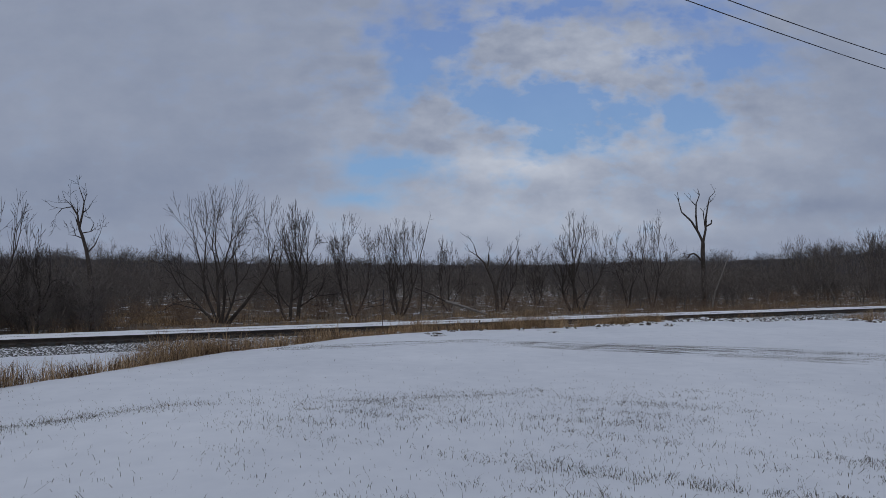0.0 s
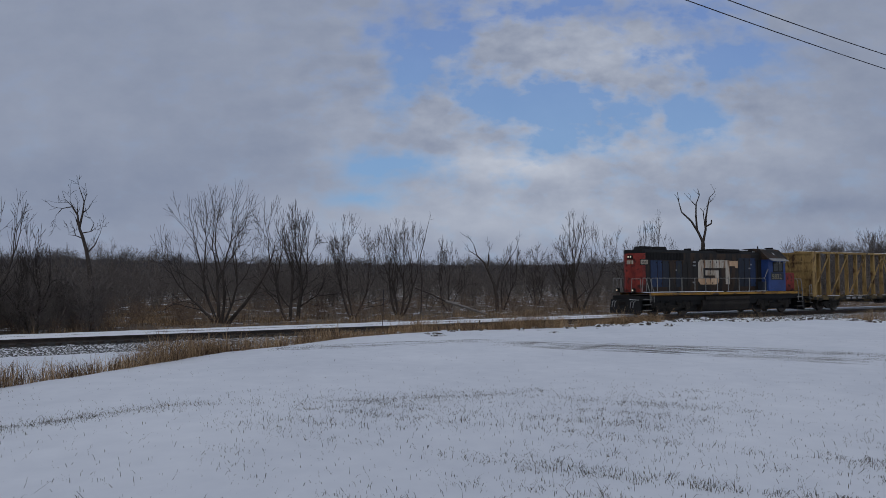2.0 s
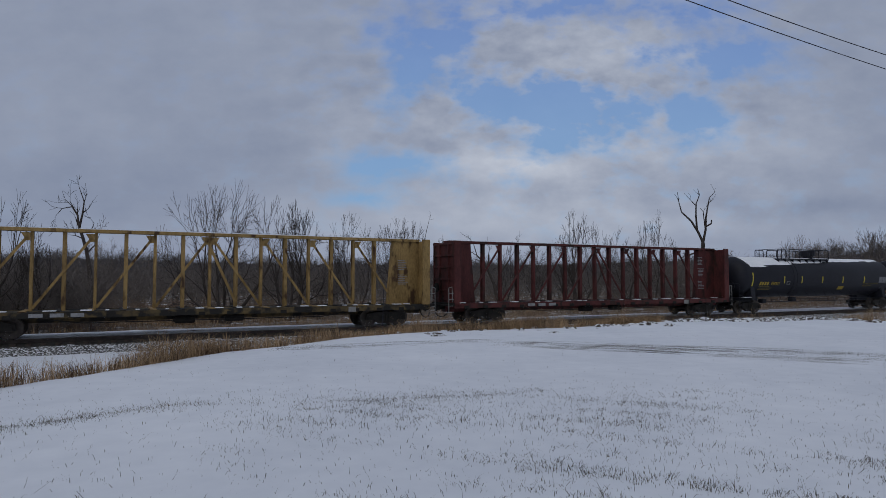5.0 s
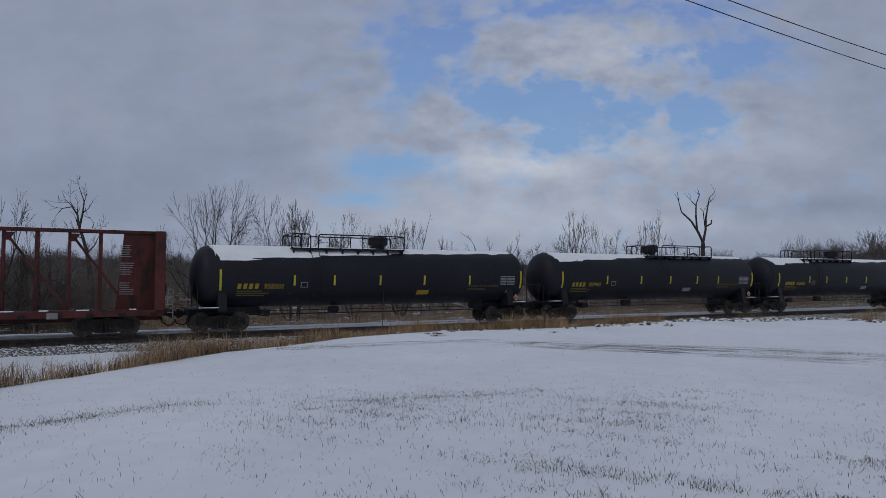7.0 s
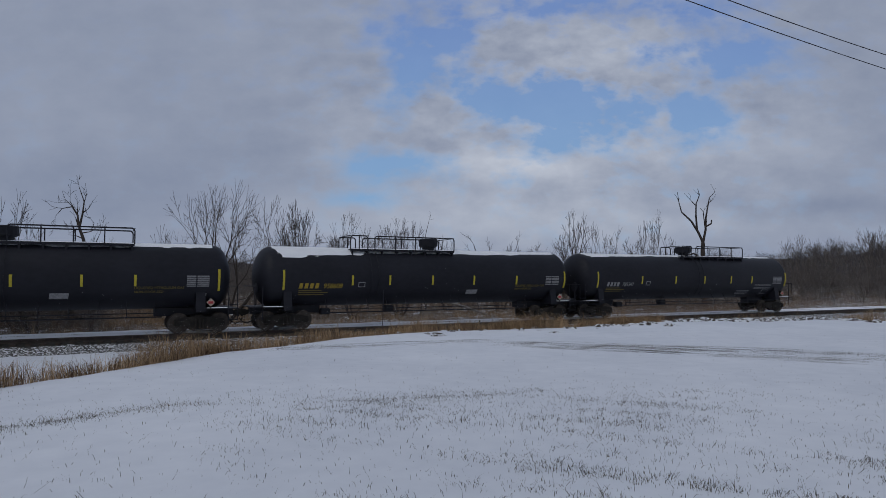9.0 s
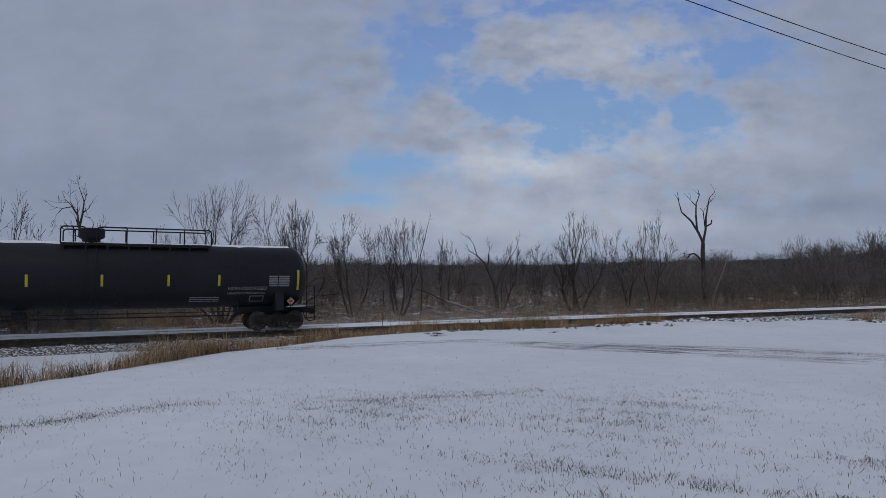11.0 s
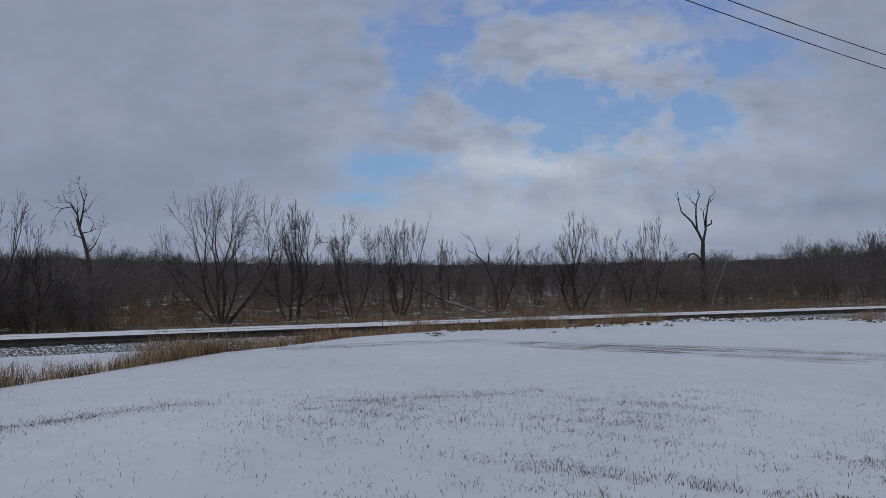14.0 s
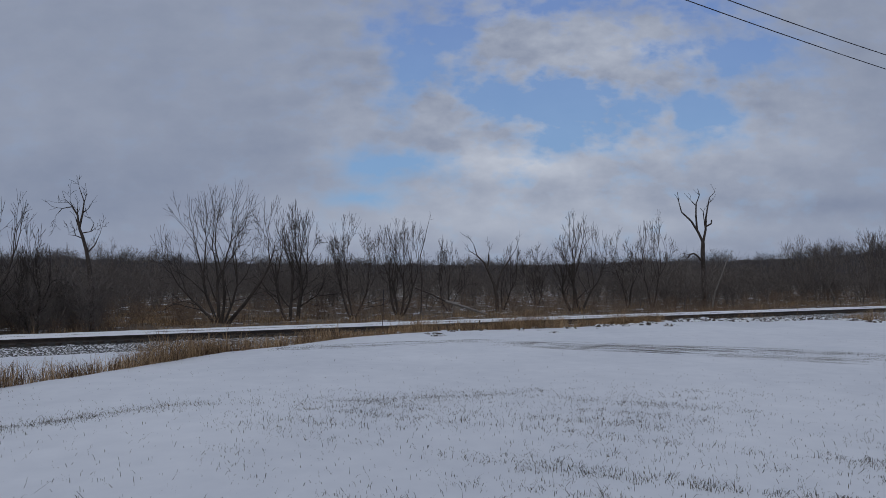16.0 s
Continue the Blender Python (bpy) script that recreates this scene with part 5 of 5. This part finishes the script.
# ---- centre-beam lumber car ----
def centrebeam(u, half, trucks, paint, sill_paint, label, first_mark):
    car = new("centrebeam_car")
    tagged(car, label, "rail car", "cars of the train")
    FLOOR = 1.12
    bm = bmnew()
    box(bm, -half, half, -1.36, -1.22, 0.86, FLOOR)
    box(bm, -half, half, 1.22, 1.36, 0.86, FLOOR)
    box(bm, -half, half, -0.32, 0.32, 0.62, FLOOR)
    part("sill", bm, sill_paint, car, "grimy side and centre sills")
    n = int(half * 2 / 1.2)
    for i in range(n + 1):
        x = -half + i * 2 * half / n
        boxes("crossbearer", [(x - 0.12, x + 0.12, -1.34, 1.34, 0.98, FLOOR + 0.03)], paint if i % 2 else GRIME, car)
    boxes("deck", [(-half, half, -1.2, 1.2, 1.02, FLOOR - 0.02)], GRIME, car)
    r = random.Random(int(half * 100))
    x = -half + 0.3
    while x < half - 1:
        w = r.uniform(0.12, 0.5)
        boxes("deck_snow", [(x, x + w, -1.37, r.uniform(-1.2, -0.9), FLOOR + 0.03, FLOOR + 0.06)], FRESH, car, "strip of snow on the deck edge")
        x += w + r.uniform(0.2, 1.6)
    for i in range(18):
        x = -half + 0.6 + i * (2 * half - 1.2) / 17
        boxes("winch", [(x, x + 0.28, -1.41, -1.33, 0.84, 1.0)], GRIME, car)
    # top chord and posts
    bm = bmnew()
    box(bm, -half + 0.1, half - 0.1, -0.24, 0.24, 4.58, 4.66)
    box(bm, -half + 0.1, half - 0.1, -0.27, -0.22, 4.56, 4.70)
    box(bm, -half + 0.1, half - 0.1, 0.22, 0.27, 4.56, 4.70)
    part("top_chord", bm, paint, car)
    r = random.Random(int(half * 100) + 1)
    x = -half + 0.3
    while x < half - 1.5:
        w = r.uniform(0.4, 2.2)
        boxes("chord_snow", [(x, min(x + w, half - 0.2), -0.26, r.uniform(0.0, 0.22), 4.70, 4.715 + 0.02 * r.random())], FRESH, car, "thin snow along the top chord")
        x += w + r.uniform(0.1, 1.0)
    gap = 1.21
    posts = [k * gap for k in range(-int((half - 0.9) / gap), int((half - 0.9) / gap) + 1)]
    for i, x in enumerate(posts):
        bm = bmnew()
        w = 0.08 if i % 2 else 0.06
        box(bm, x - w, x + w, -0.14, -0.11, FLOOR, 4.55)
        box(bm, x - w, x + w, 0.11, 0.14, FLOOR, 4.55)
        box(bm, x - 0.03, x + 0.03, -0.11, 0.11, FLOOR, 4.55)
        part("post", bm, paint, car)
    mid = len(posts) // 2
    for i in range(1, len(posts) - 1, 2):
        x = posts[i]
        way = 1 if i < mid else -1
        bm = bmnew()
        beam(bm, (x - way * gap * 0.95, -0.165, FLOOR + 0.1), (x + way * gap * 0.85, -0.165, 4.3), 0.11, 0.05)
        extrude(bm, [(x + way * gap * 0.95, 4.5), (x + way * gap * 0.95, 4.15), (x + way * gap * 0.82, 4.15), (x + way * gap * 0.66, 4.5)], -0.19, -0.145, "y")
        part("diagonal_brace", bm, paint, car)
    bm = bmnew()
    beam(bm, (-0.1, -0.20, 4.2), (gap * 1.0, -0.20, FLOOR + 0.2), 0.12, 0.05)
    part("diagonal_brace", bm, paint, car)
    # end bulkheads with ribs and corner posts
    for way in (-1, 1):
        x = way * half
        head = boxes("bulkhead", [(x - way * 0.12, x - way * 0.04, -1.34, 1.34, FLOOR, 4.58)], paint, car)
        bm = bmnew()
        for z in (1.35, 1.85, 2.5, 3.2, 3.85, 4.5):
            box(bm, x - way * 0.04, x + way * 0.03, -1.34, 1.34, z - 0.05, z + 0.05)
        for y in (-0.55, 0.55):
            box(bm, x - way * 0.04, x + way * 0.04, y - 0.06, y + 0.06, FLOOR, 4.55)
        part("rib", bm, paint, head)
        for y in (-1.36, 1.22):
            boxes("corner_post", [(x - way * 0.42, x + way * 0.02, y, y + 0.14, 0.9, 4.64)], paint, head, "", 0.02)
        bm = bmnew()
        extrude(bm, [(x - way * 0.1, FLOOR), (x - way * 1.95, FLOOR), (x - way * 1.65, 4.55), (x - way * 0.1, 4.55)], -0.2, 0.2, "y")
        part("end_web", bm, paint, head)
        box_rows = [(x - way * 0.3, x + way * 0.45, -1.25, 1.25, 1.0, 1.06)]
        boxes("end_platform", box_rows, GRIME, car)
        bm = bmnew()
        path(bm, [(x + way * 0.35, -1.3, 0.6), (x + way * 0.35, -1.3, 2.0), (x + way * 0.15, -1.3, 2.05), (x + way * 0.1, -1.3, 1.2)], 0.02)
        for z in (0.65, 1.0, 1.35, 1.7):
            rod(bm, (x + way * 0.05, -1.32, z), (x + way * 0.35, -1.32, z), 0.016)
        part("ladder", bm, GREY, car, "pale metal ladder")
        bm = bmnew()
        rod(bm, (x + way * 0.14, 0.6, 2.0), (x + way * 0.2, 0.6, 2.0), 0.28, n=16)
        part("brake_wheel", bm, GRIME, car)
        freight_truck(car, way * trucks, u)
        coupler(car, way * (half + 0.6), way)
    # under rods, brake gear, notices
    bm = bmnew()
    path(bm, [(-trucks + 2.2, -1.15, 0.8), (-trucks + 3.5, -1.15, 0.62), (trucks - 3.5, -1.15, 0.62), (trucks - 2.2, -1.15, 0.8)], 0.022)
    for x in (-3.6, -1.2, 1.4, 3.8):
        rod(bm, (x, -1.15, 0.62), (x, -1.15, 0.9), 0.016)
    part("brake_rod", bm, GRIME, car)
    boxes_each("brake_cylinder", [(-1.6, -0.7, -0.7, -0.2, 0.45, 0.8), (0.6, 1.5, -0.9, -0.5, 0.5, 0.78)], GRIME, car, bevel=0.05)
    for k in range(3):
        boxes("stencilled_mark", [(first_mark + k * 0.75, first_mark + k * 0.75 + 0.5, -1.415, -1.405, 0.9, 1.06)], STENCIL, car, "unreadable pale stencilled mark")
    boxes("consolidated_stencil", [(trucks - 2.2, trucks - 1.8, -1.415, -1.405, 0.82, 1.08)], GREY, car)
    return car


def notices(car, x0, x1, tops, seed, y=-0.215):
    r = random.Random(seed)
    for z in tops:
        for k in range(6):
            w = (x1 - x0) * r.uniform(0.6, 1)
            boxes("notice_line", [(x0, x0 + w, y - 0.008, y, z - 0.10 * k, z - 0.10 * k + 0.035)], STENCIL, car)


# ---- pressure tank car ----
MID, RAD = 2.62, 1.50


def shell_y(z):
    return -math.sqrt(max(RAD * RAD - (z - MID) ** 2, 0.0))


def curved(name, x0, x1, z0, z1, material, parent, lift=0.008, slant=0.0, label=""):
    """A thin plate that follows the near side of the tank."""
    bm, rows = bmnew(), []
    for i in range(7):
        z = z0 + (z1 - z0) * i / 6
        k = (RAD + lift) / RAD
        y = shell_y(z) * k
        rows.append([bm.verts.new((x0 + slant * (z - z0), y, MID + (z - MID) * k)), bm.verts.new((x1 + slant * (z - z0), y, MID + (z - MID) * k)),
                     bm.verts.new((x1 + slant * (z - z0), y + 0.03, z)), bm.verts.new((x0 + slant * (z - z0), y + 0.03, z))])
    for a, b in zip(rows, rows[1:]):
        for i in range(4):
            j = (i + 1) % 4
            bm.faces.new((a[i], a[j], b[j], b[i]))
    bm.faces.new(rows[0][::-1])
    bm.faces.new(rows[-1])
    return part(name, bm, material, parent, label)


def tank_words(string, size, x, z, material, parent, shear=0.0, wide=1.0):
    tilt = math.degrees(math.asin((MID - z - size * 0.35) / RAD))
    y = shell_y(z + size * 0.35) - 0.012
    words("lettering", string, size, x, y + math.sin(radians(tilt)) * size * 0.35, z, material, parent, tilt, shear, wide)


def tank_snow(car, half, seed, heavy, share=1.0):
    """Snow lying on the crown of the tank, widest at one end, ragged along its lower edge."""
    r = np.random.default_rng(seed)
    xs = np.linspace(-half + 0.05, half - 0.1, 90)
    t = (xs + half) / (2 * half)
    low = np.radians(np.interp(t, [0, 0.02, 0.25, 0.5, 0.8, 1], [20, 61 if heavy else 52, 52 if heavy else 40, 40 if heavy else 31, 31, 25])) * share
    low = low + np.radians(2.0) * np.interp(xs, np.arange(-half, half + 0.9, 0.45), r.normal(0, 1, len(np.arange(-half, half + 0.9, 0.45))))
    v, f = [], []
    cols = 9
    for x, a1 in zip(xs, low):
        for j in range(cols):
            a = -0.9 + (a1 + 0.9) * j / (cols - 1)
            rr = RAD + (0.035 if 0 < j < cols - 1 else -0.004)
            v.append((x, -rr * math.sin(a), MID + rr * math.cos(a)))
    for i in range(len(xs) - 1):
        for j in range(cols - 1):
            k = i * cols + j
            f.append((k, k + cols, k + cols + 1, k + 1))
    ob = raw("snow_cap", v, f, FRESH, car, smooth=True)
    tagged(ob, "snow lying along the crown of the tank")


def tank_car(u, reach, trucks, flip, number, mark_material, heavy, label, gas):
    """reach: from the middle to the end markers."""
    car = new("tank_car")
    tagged(car, label, "tank car", "cars of the train")
    half = reach + 0.17
    # shell with domed heads
    bm = bmnew()
    ring = [(-half - 0.78 * math.cos(a), RAD * math.sin(a)) for a in np.linspace(0.02, math.pi / 2, 9)]
    ring = ring + [(-x, r) for x, r in reversed(ring)]
    n, loops = 40, []
    for x, r in ring:
        loops.append([bm.verts.new((x, r * math.sin(6.28319 * k / n), MID + r * math.cos(6.28319 * k / n))) for k in range(n)])
    for a, b in zip(loops, loops[1:]):
        for k in range(n):
            j = (k + 1) % n
            bm.faces.new((a[k], a[j], b[j], b[k]))
    bm.faces.new(loops[0][::-1])
    bm.faces.new(loops[-1])
    part("tank", bm, TANK, car, "black welded tank", smooth=True)
    tank_snow(car, half, number % 97, heavy, 0.62 if gas else 1.0)
    # markers
    inner = [-0.587, -0.345, -0.05, 0.255, 0.59]
    if flip:
        inner = [-k for k in inner]
    for k, fr in enumerate([-1] + inner + [1]):
        tall = (1.96, 2.94) if abs(fr) == 1 else (2.18, 2.68)
        x = fr * reach
        curved("reflector", x - 0.05, x + 0.05, *tall, REFLECT, car, 0.012, label="yellow reflective strip")
    # reporting marks as bars, number in figures
    x = -reach + 0.75
    for k in range(4):
        curved("lettering_bar", x + k * 0.27, x + k * 0.27 + 0.17, 2.03, 2.28, mark_material, car, 0.008, 0.15)
    tank_words(str(number), 0.36, x + 1.22, 2.03, mark_material, car, 0.2, 0.92)
    for k, (w, z) in enumerate(((1.15, 1.90), (1.5, 1.80), (1.3, 1.70))):
        curved("small_print", x, x + w, z, z + 0.04, DIM, car)
    curved("inspection_frame", -reach * 0.55, -reach * 0.55 + 0.36, 2.08, 2.34, STENCIL, car, 0.007)
    curved("inspection_panel", -reach * 0.55 + 0.03, -reach * 0.55 + 0.33, 2.11, 2.31, TANK, car, 0.010)
    right = reach - 1.05
    if gas:
        tank_words("NON-ODORIZED", 0.23, right - 2.25, 1.98, STENCIL, car, 0.0, 1.0)
        tank_words("LIQUEFIED PETROLEUM GAS", 0.16, right - 2.25, 1.78, STENCIL, car, 0.15, 0.85)
        for k in range(3):
            curved("small_print", right - 3.9, right - 2.6, 1.62 - 0.09 * k, 1.66 - 0.09 * k, STENCIL, car)
        curved("inspection_frame", right - 1.2, right - 0.55, 1.42, 1.70, STENCIL, car, 0.007)
        curved("inspection_panel", right - 1.17, right - 0.58, 1.45, 1.67, TANK, car, 0.010)
    else:
        curved("hazard_panel", 1.75, 2.45, 1.66, 1.90, LETTER if heavy else STENCIL, car, 0.009, 0.12, "slanted notice panel")
        tank_words("LIQUEFIED PETROLEUM GAS", 0.17, right - 2.5, 2.05, DIM, car, 0.0, 0.95)
        tank_words("NON-ODORIZED", 0.16, right - 2.5, 1.88, DIM, car, 0.0, 0.95)
        curved("small_print", right + 0.1, right + 0.5, 1.70, 1.84, STENCIL, car, 0.008, 0.3)
    for k in range(6):
        curved("test_record", right - 0.35, right + 0.05, 2.60 - k * 0.09, 2.65 - k * 0.09, STENCIL, car)
        curved("test_record", right + 0.1, right + 0.62, 2.60 - k * 0.09, 2.65 - k * 0.09, STENCIL, car)
    for e in (-1, 1):
        curved("small_print", e * (half + 0.12) - 0.12, e * (half + 0.12) + 0.12, 2.3, 2.4, STENCIL, car, -0.02) if e < 0 else None
        if e < 0:
            continue
        bm = bmnew()
        x = e * (reach - 0.35)
        extrude(bm, [(x - 0.19, 1.42), (x, 1.23), (x + 0.19, 1.42), (x, 1.61)], -1.46, -1.44, "y")
        pl = part("placard", bm, WHITE, car, "white diamond placard with a red band")
        boxes("placard_band", [(x - 0.11, x + 0.11, -1.466, -1.46, 1.36, 1.47)], PLACARD, pl)
        boxes("placard_holder", [(x - 0.03, x + 0.03, -1.44, -1.2, 1.1, 1.6)], GRIME, car)
    # dome and platform, to one side of the middle
    f = -1 if flip else 1
    bm = bmnew()
    rod(bm, (0, 0, 4.05), (0, 0, 4.28), 0.36, n=18)
    rod(bm, (0, 0, 4.28), (0, 0, 4.36), 0.42, 0.54, 18)
    rod(bm, (0, 0, 4.36), (0, 0, 4.70), 0.54, n=18)
    rod(bm, (0, 0, 4.70), (0, 0, 4.76), 0.56, 0.5, 18)
    part("valve_housing", bm, TANK, car, "black valve housing")
    left, rightx = (-4.95, 1.15) if not flip else (-1.15, 4.95)
    plat = new("platform")
    plat.parent = car
    bm = bmnew()
    box(bm, left, rightx, -0.98, -0.62, 4.02, 4.06)
    box(bm, left, rightx, 0.62, 0.98, 4.02, 4.06)
    box(bm, left, rightx, -1.0, -0.97, 3.96, 4.07)
    for x in np.linspace(left + 0.1, rightx - 0.1, 8):
        box(bm, x - 0.04, x + 0.04, -0.98, -0.7, 3.75, 4.02)
        box(bm, x - 0.04, x + 0.04, 0.7, 0.98, 3.75, 4.02)
    part("grating", bm, TANK, plat)
    for y in (-0.97, 0.97):
        near = y < 0
        for a, b in ((left, left + 0.95), (left + 1.35, rightx)):
            bm = bmnew()
            path(bm, [(a, y, 4.04), (a, y, 4.66), (a + 0.09, y, 4.76), (b - 0.09, y, 4.76), (b, y, 4.66), (b, y, 4.04)], 0.032)
            k = max(1, int((b - a) / 1.25))
            for i in range(1, k + 1):
                xx = a + (b - a) * i / (k + 1)
                rod(bm, (xx, y, 4.04), (xx, y, 4.76), 0.03)
            part("railing", bm, TANK, plat)
    for x in (left, rightx):
        bm = bmnew()
        path(bm, [(x, -0.97, 4.76), (x, 0.97, 4.76)], 0.022)
        part("railing", bm, TANK, plat)
    x = left + 1.15
    for dx in (-0.2, 0.2):
        bm = bmnew()
        for k in range(8):
            a0, a1 = 0.68 + k * 0.22, 0.68 + (k + 1) * 0.22
            rr = RAD + 0.13
            rod(bm, (x + dx, -rr * math.sin(a0), MID + rr * math.cos(a0)), (x + dx, -rr * math.sin(a1), MID + rr * math.cos(a1)), 0.018, n=5)
        part("ladder_rail", bm, TANK, car)
    # stub sills, bolsters, end platforms, handrails
    for e in (-1, 1):
        sill = boxes("stub_sill", [(e * (trucks - 1.9), e * (half + 0.95), -0.28, 0.28, 0.78, 1.16)], TANK, car, bevel=0.02)
        bm = bmnew()
        extrude(bm, [(-1.42, 0.98), (-1.42, 1.12), (-1.3, 1.9), (-1.1, 1.6), (-0.6, 1.22), (0.6, 1.22), (1.1, 1.6), (1.3, 1.9), (1.42, 1.12), (1.42, 0.98)], e * trucks - 0.2, e * trucks + 0.2)
        part("bolster", bm, TANK, car)
        boxes("end_platform", [(e * (half - 0.5), e * (half + 1.0), -1.42, 1.42, 1.10, 1.15)], TANK, car)
        boxes("platform_snow", [(e * (half - 0.4), e * (half + 0.5), -1.43, -1.2, 1.15, 1.18)], FRESH, car, "thin snow on the platform edge", 0.01)
        bm = bmnew()
        for x in (half + 0.55, half + 0.95):
            path(bm, [(e * x, -1.4, 0.55), (e * x, -1.4, 2.15)], 0.02)
        path(bm, [(e * (half + 0.95), -1.4, 2.15), (e * (half + 0.95), 1.4, 2.15)], 0.02)
        for z in (0.6, 0.95, 1.3):
            rod(bm, (e * (half + 0.55), -1.4, z), (e * (half + 0.95), -1.4, z), 0.016)
        part("end_handrail", bm, TANK, car)
        freight_truck(car, e * trucks, u, 0.457)
        coupler(car, e * (half + 1.4), e)
    bm = bmnew()
    rod(bm, (-half - 0.75, -0.55, 2.0), (-half - 0.68, -0.55, 2.0), 0.28, n=16)
    rod(bm, (-half - 0.7, -0.55, 2.0), (-half - 0.7, -0.55, 1.2), 0.03)
    part("brake_wheel", bm, TANK, car)
    bm = bmnew()
    for z in (0.80, 0.98):
        path(bm, [(-trucks + 1.9, -1.38, z), (trucks - 1.9, -1.38, z)], 0.020)
    for x in np.linspace(-trucks + 1.95, trucks - 1.95, 12):
        path(bm, [(x, -1.38, 0.78), (x, -1.38, 1.0), (x, -1.05, 1.5)], 0.016)
    part("side_rail", bm, TANK, car)
    bm = bmnew()
    path(bm, [(-trucks + 1.5, 0.2, 0.72), (trucks - 1.5, 0.2, 0.72)], 0.03)
    part("brake_pipe", bm, TANK, car)
    boxes_each("brake_gear", [(-trucks + 1.85, -trucks + 2.35, -0.7, -0.3, 0.68, 1.0), (-2.6, -2.1, -0.6, -0.2, 0.74, 1.1)], TANK, car, bevel=0.04)
    # the tank and its running gear sit a little off the middle of the markings
    for ob in car.children:
        if ob.name.split(".")[0] in ("tank", "snow_cap", "stub_sill", "bolster", "end_platform", "platform_snow", "end_handrail", "truck", "coupler", "air_hose", "brake_wheel", "side_rail", "brake_pipe", "brake_gear"):
            ob.location.x -= 0.27
    return car


TRAIN = [(locomotive(-33.46), -33.46)]
yellow = centrebeam(-12.70, 11.2, 8.75, YELLOW, DIRTY, "empty mustard-yellow centre-beam lumber car", -7.2)
notices(yellow, 9.8, 10.4, (3.5, 2.7), 3)
red = centrebeam(11.12, 11.05, 8.75, MAROON, MAROON, "empty maroon centre-beam lumber car", -6.2)
notices(red, 9.25, 9.85, (4.0, 3.2, 2.3), 4)
TRAIN += [(yellow, -12.70), (red, 11.12)]
for u, reach, trucks, flip, number, ink, heavy, gas, label in (
        (32.93, 8.38, 8.0, False, 958501, LETTER, True, False, "black pressure tank car with thick snow on top"),
        (52.88, 8.50, 8.0, True, 958980, LETTER, False, False, "black pressure tank car with thin snow on top"),
        (72.90, 8.50, 8.0, False, 958608, LETTER, False, False, "black pressure tank car, yellow lettering, snowy crown"),
        (93.0, 8.95, 8.35, True, 785341, STENCIL, False, True, "longer black pressure tank car with grey lettering")):
    TRAIN.append((tank_car(u, reach, trucks, flip, number, ink, heavy, label, gas), u))

# ---- fine snow whirled up by the train, in rigid drifts that run with it ----
DRIFTS = []
for u, length, amount, tall in ((-12.7, 22, 3500, 0.25), (11.1, 22, 9000, 0.34), (32.7, 20, 15000, 0.38), (52.7, 20, 19000, 0.40), (72.7, 20, 22000, 0.45), (92.8, 20, 25000, 0.50), (110.5, 15, 32000, 0.95), (127, 18, 13000, 0.8)):
    amount = int(amount * 1.9)
    x = R.uniform(-length / 2, length / 2, amount)
    y = R.uniform(-1.9, 3.2, amount)
    z = np.minimum(R.exponential(tall, amount) * (0.7 + 0.6 * waves(x, y, 5, int(u) + 200)), 3.6)
    base = np.stack([x, y, np.abs(z)], -1)
    d1, d2 = R.normal(0, 0.0042, (amount, 3)), R.normal(0, 0.0042, (amount, 3))
    V = np.stack([base, base + d1 * 1.6, base + d2 * 1.6], 1).reshape(-1, 3)
    drift = raw("blown_snow", V.tolist(), np.arange(3 * amount).reshape(-1, 3).tolist(), FRESH)
    tagged(drift, "fine snow whirled up along the moving train", "blown snow", kind="stuff")
    DRIFTS.append((drift, u))

# ---- wires overhead ----
for a, b, name in (((4.74, 12.30, 7.99), (11.60, 16.50, 8.00), "near"), ((5.78, 12.77, 8.20), (11.26, 16.00, 8.20), "far")):
    a, b = Vector(a), Vector(b)
    bm = bmnew()
    pts = []
    for i in range(25):
        t = -0.6 + 2.2 * i / 24
        pts.append(a + (b - a) * t + Vector((0, 0, 0.02 * (2 * t - 1) ** 2 - 0.02)))
    path(bm, pts, 0.011, 6)
    tagged(part("overhead_wire", bm, WIRE), "thin black overhead wire", "wire", "overhead wires")


def motions():
    walk(backdrop, [(0.0, pose(0, 0, 0)), (16.0, pose(17, -85, -8))])
    for car, u in TRAIN + DRIFTS:
        rows = []
        for i in range(33):
            s = run(u, i * 0.5)
            x, y = on_track(s)
            rows.append((i * 0.5, pose(x, y, 0, 0, 0, math.degrees(heading(s)))))
        walk(car, rows)
    for wheel, x, radius, u in WHEELS:
        walk(wheel, [(i / FPS, pose(x, 0, radius, 0, math.degrees(run(u, i / FPS) / radius) % 360.0)) for i in range(16 * FPS + 1)])


motions()
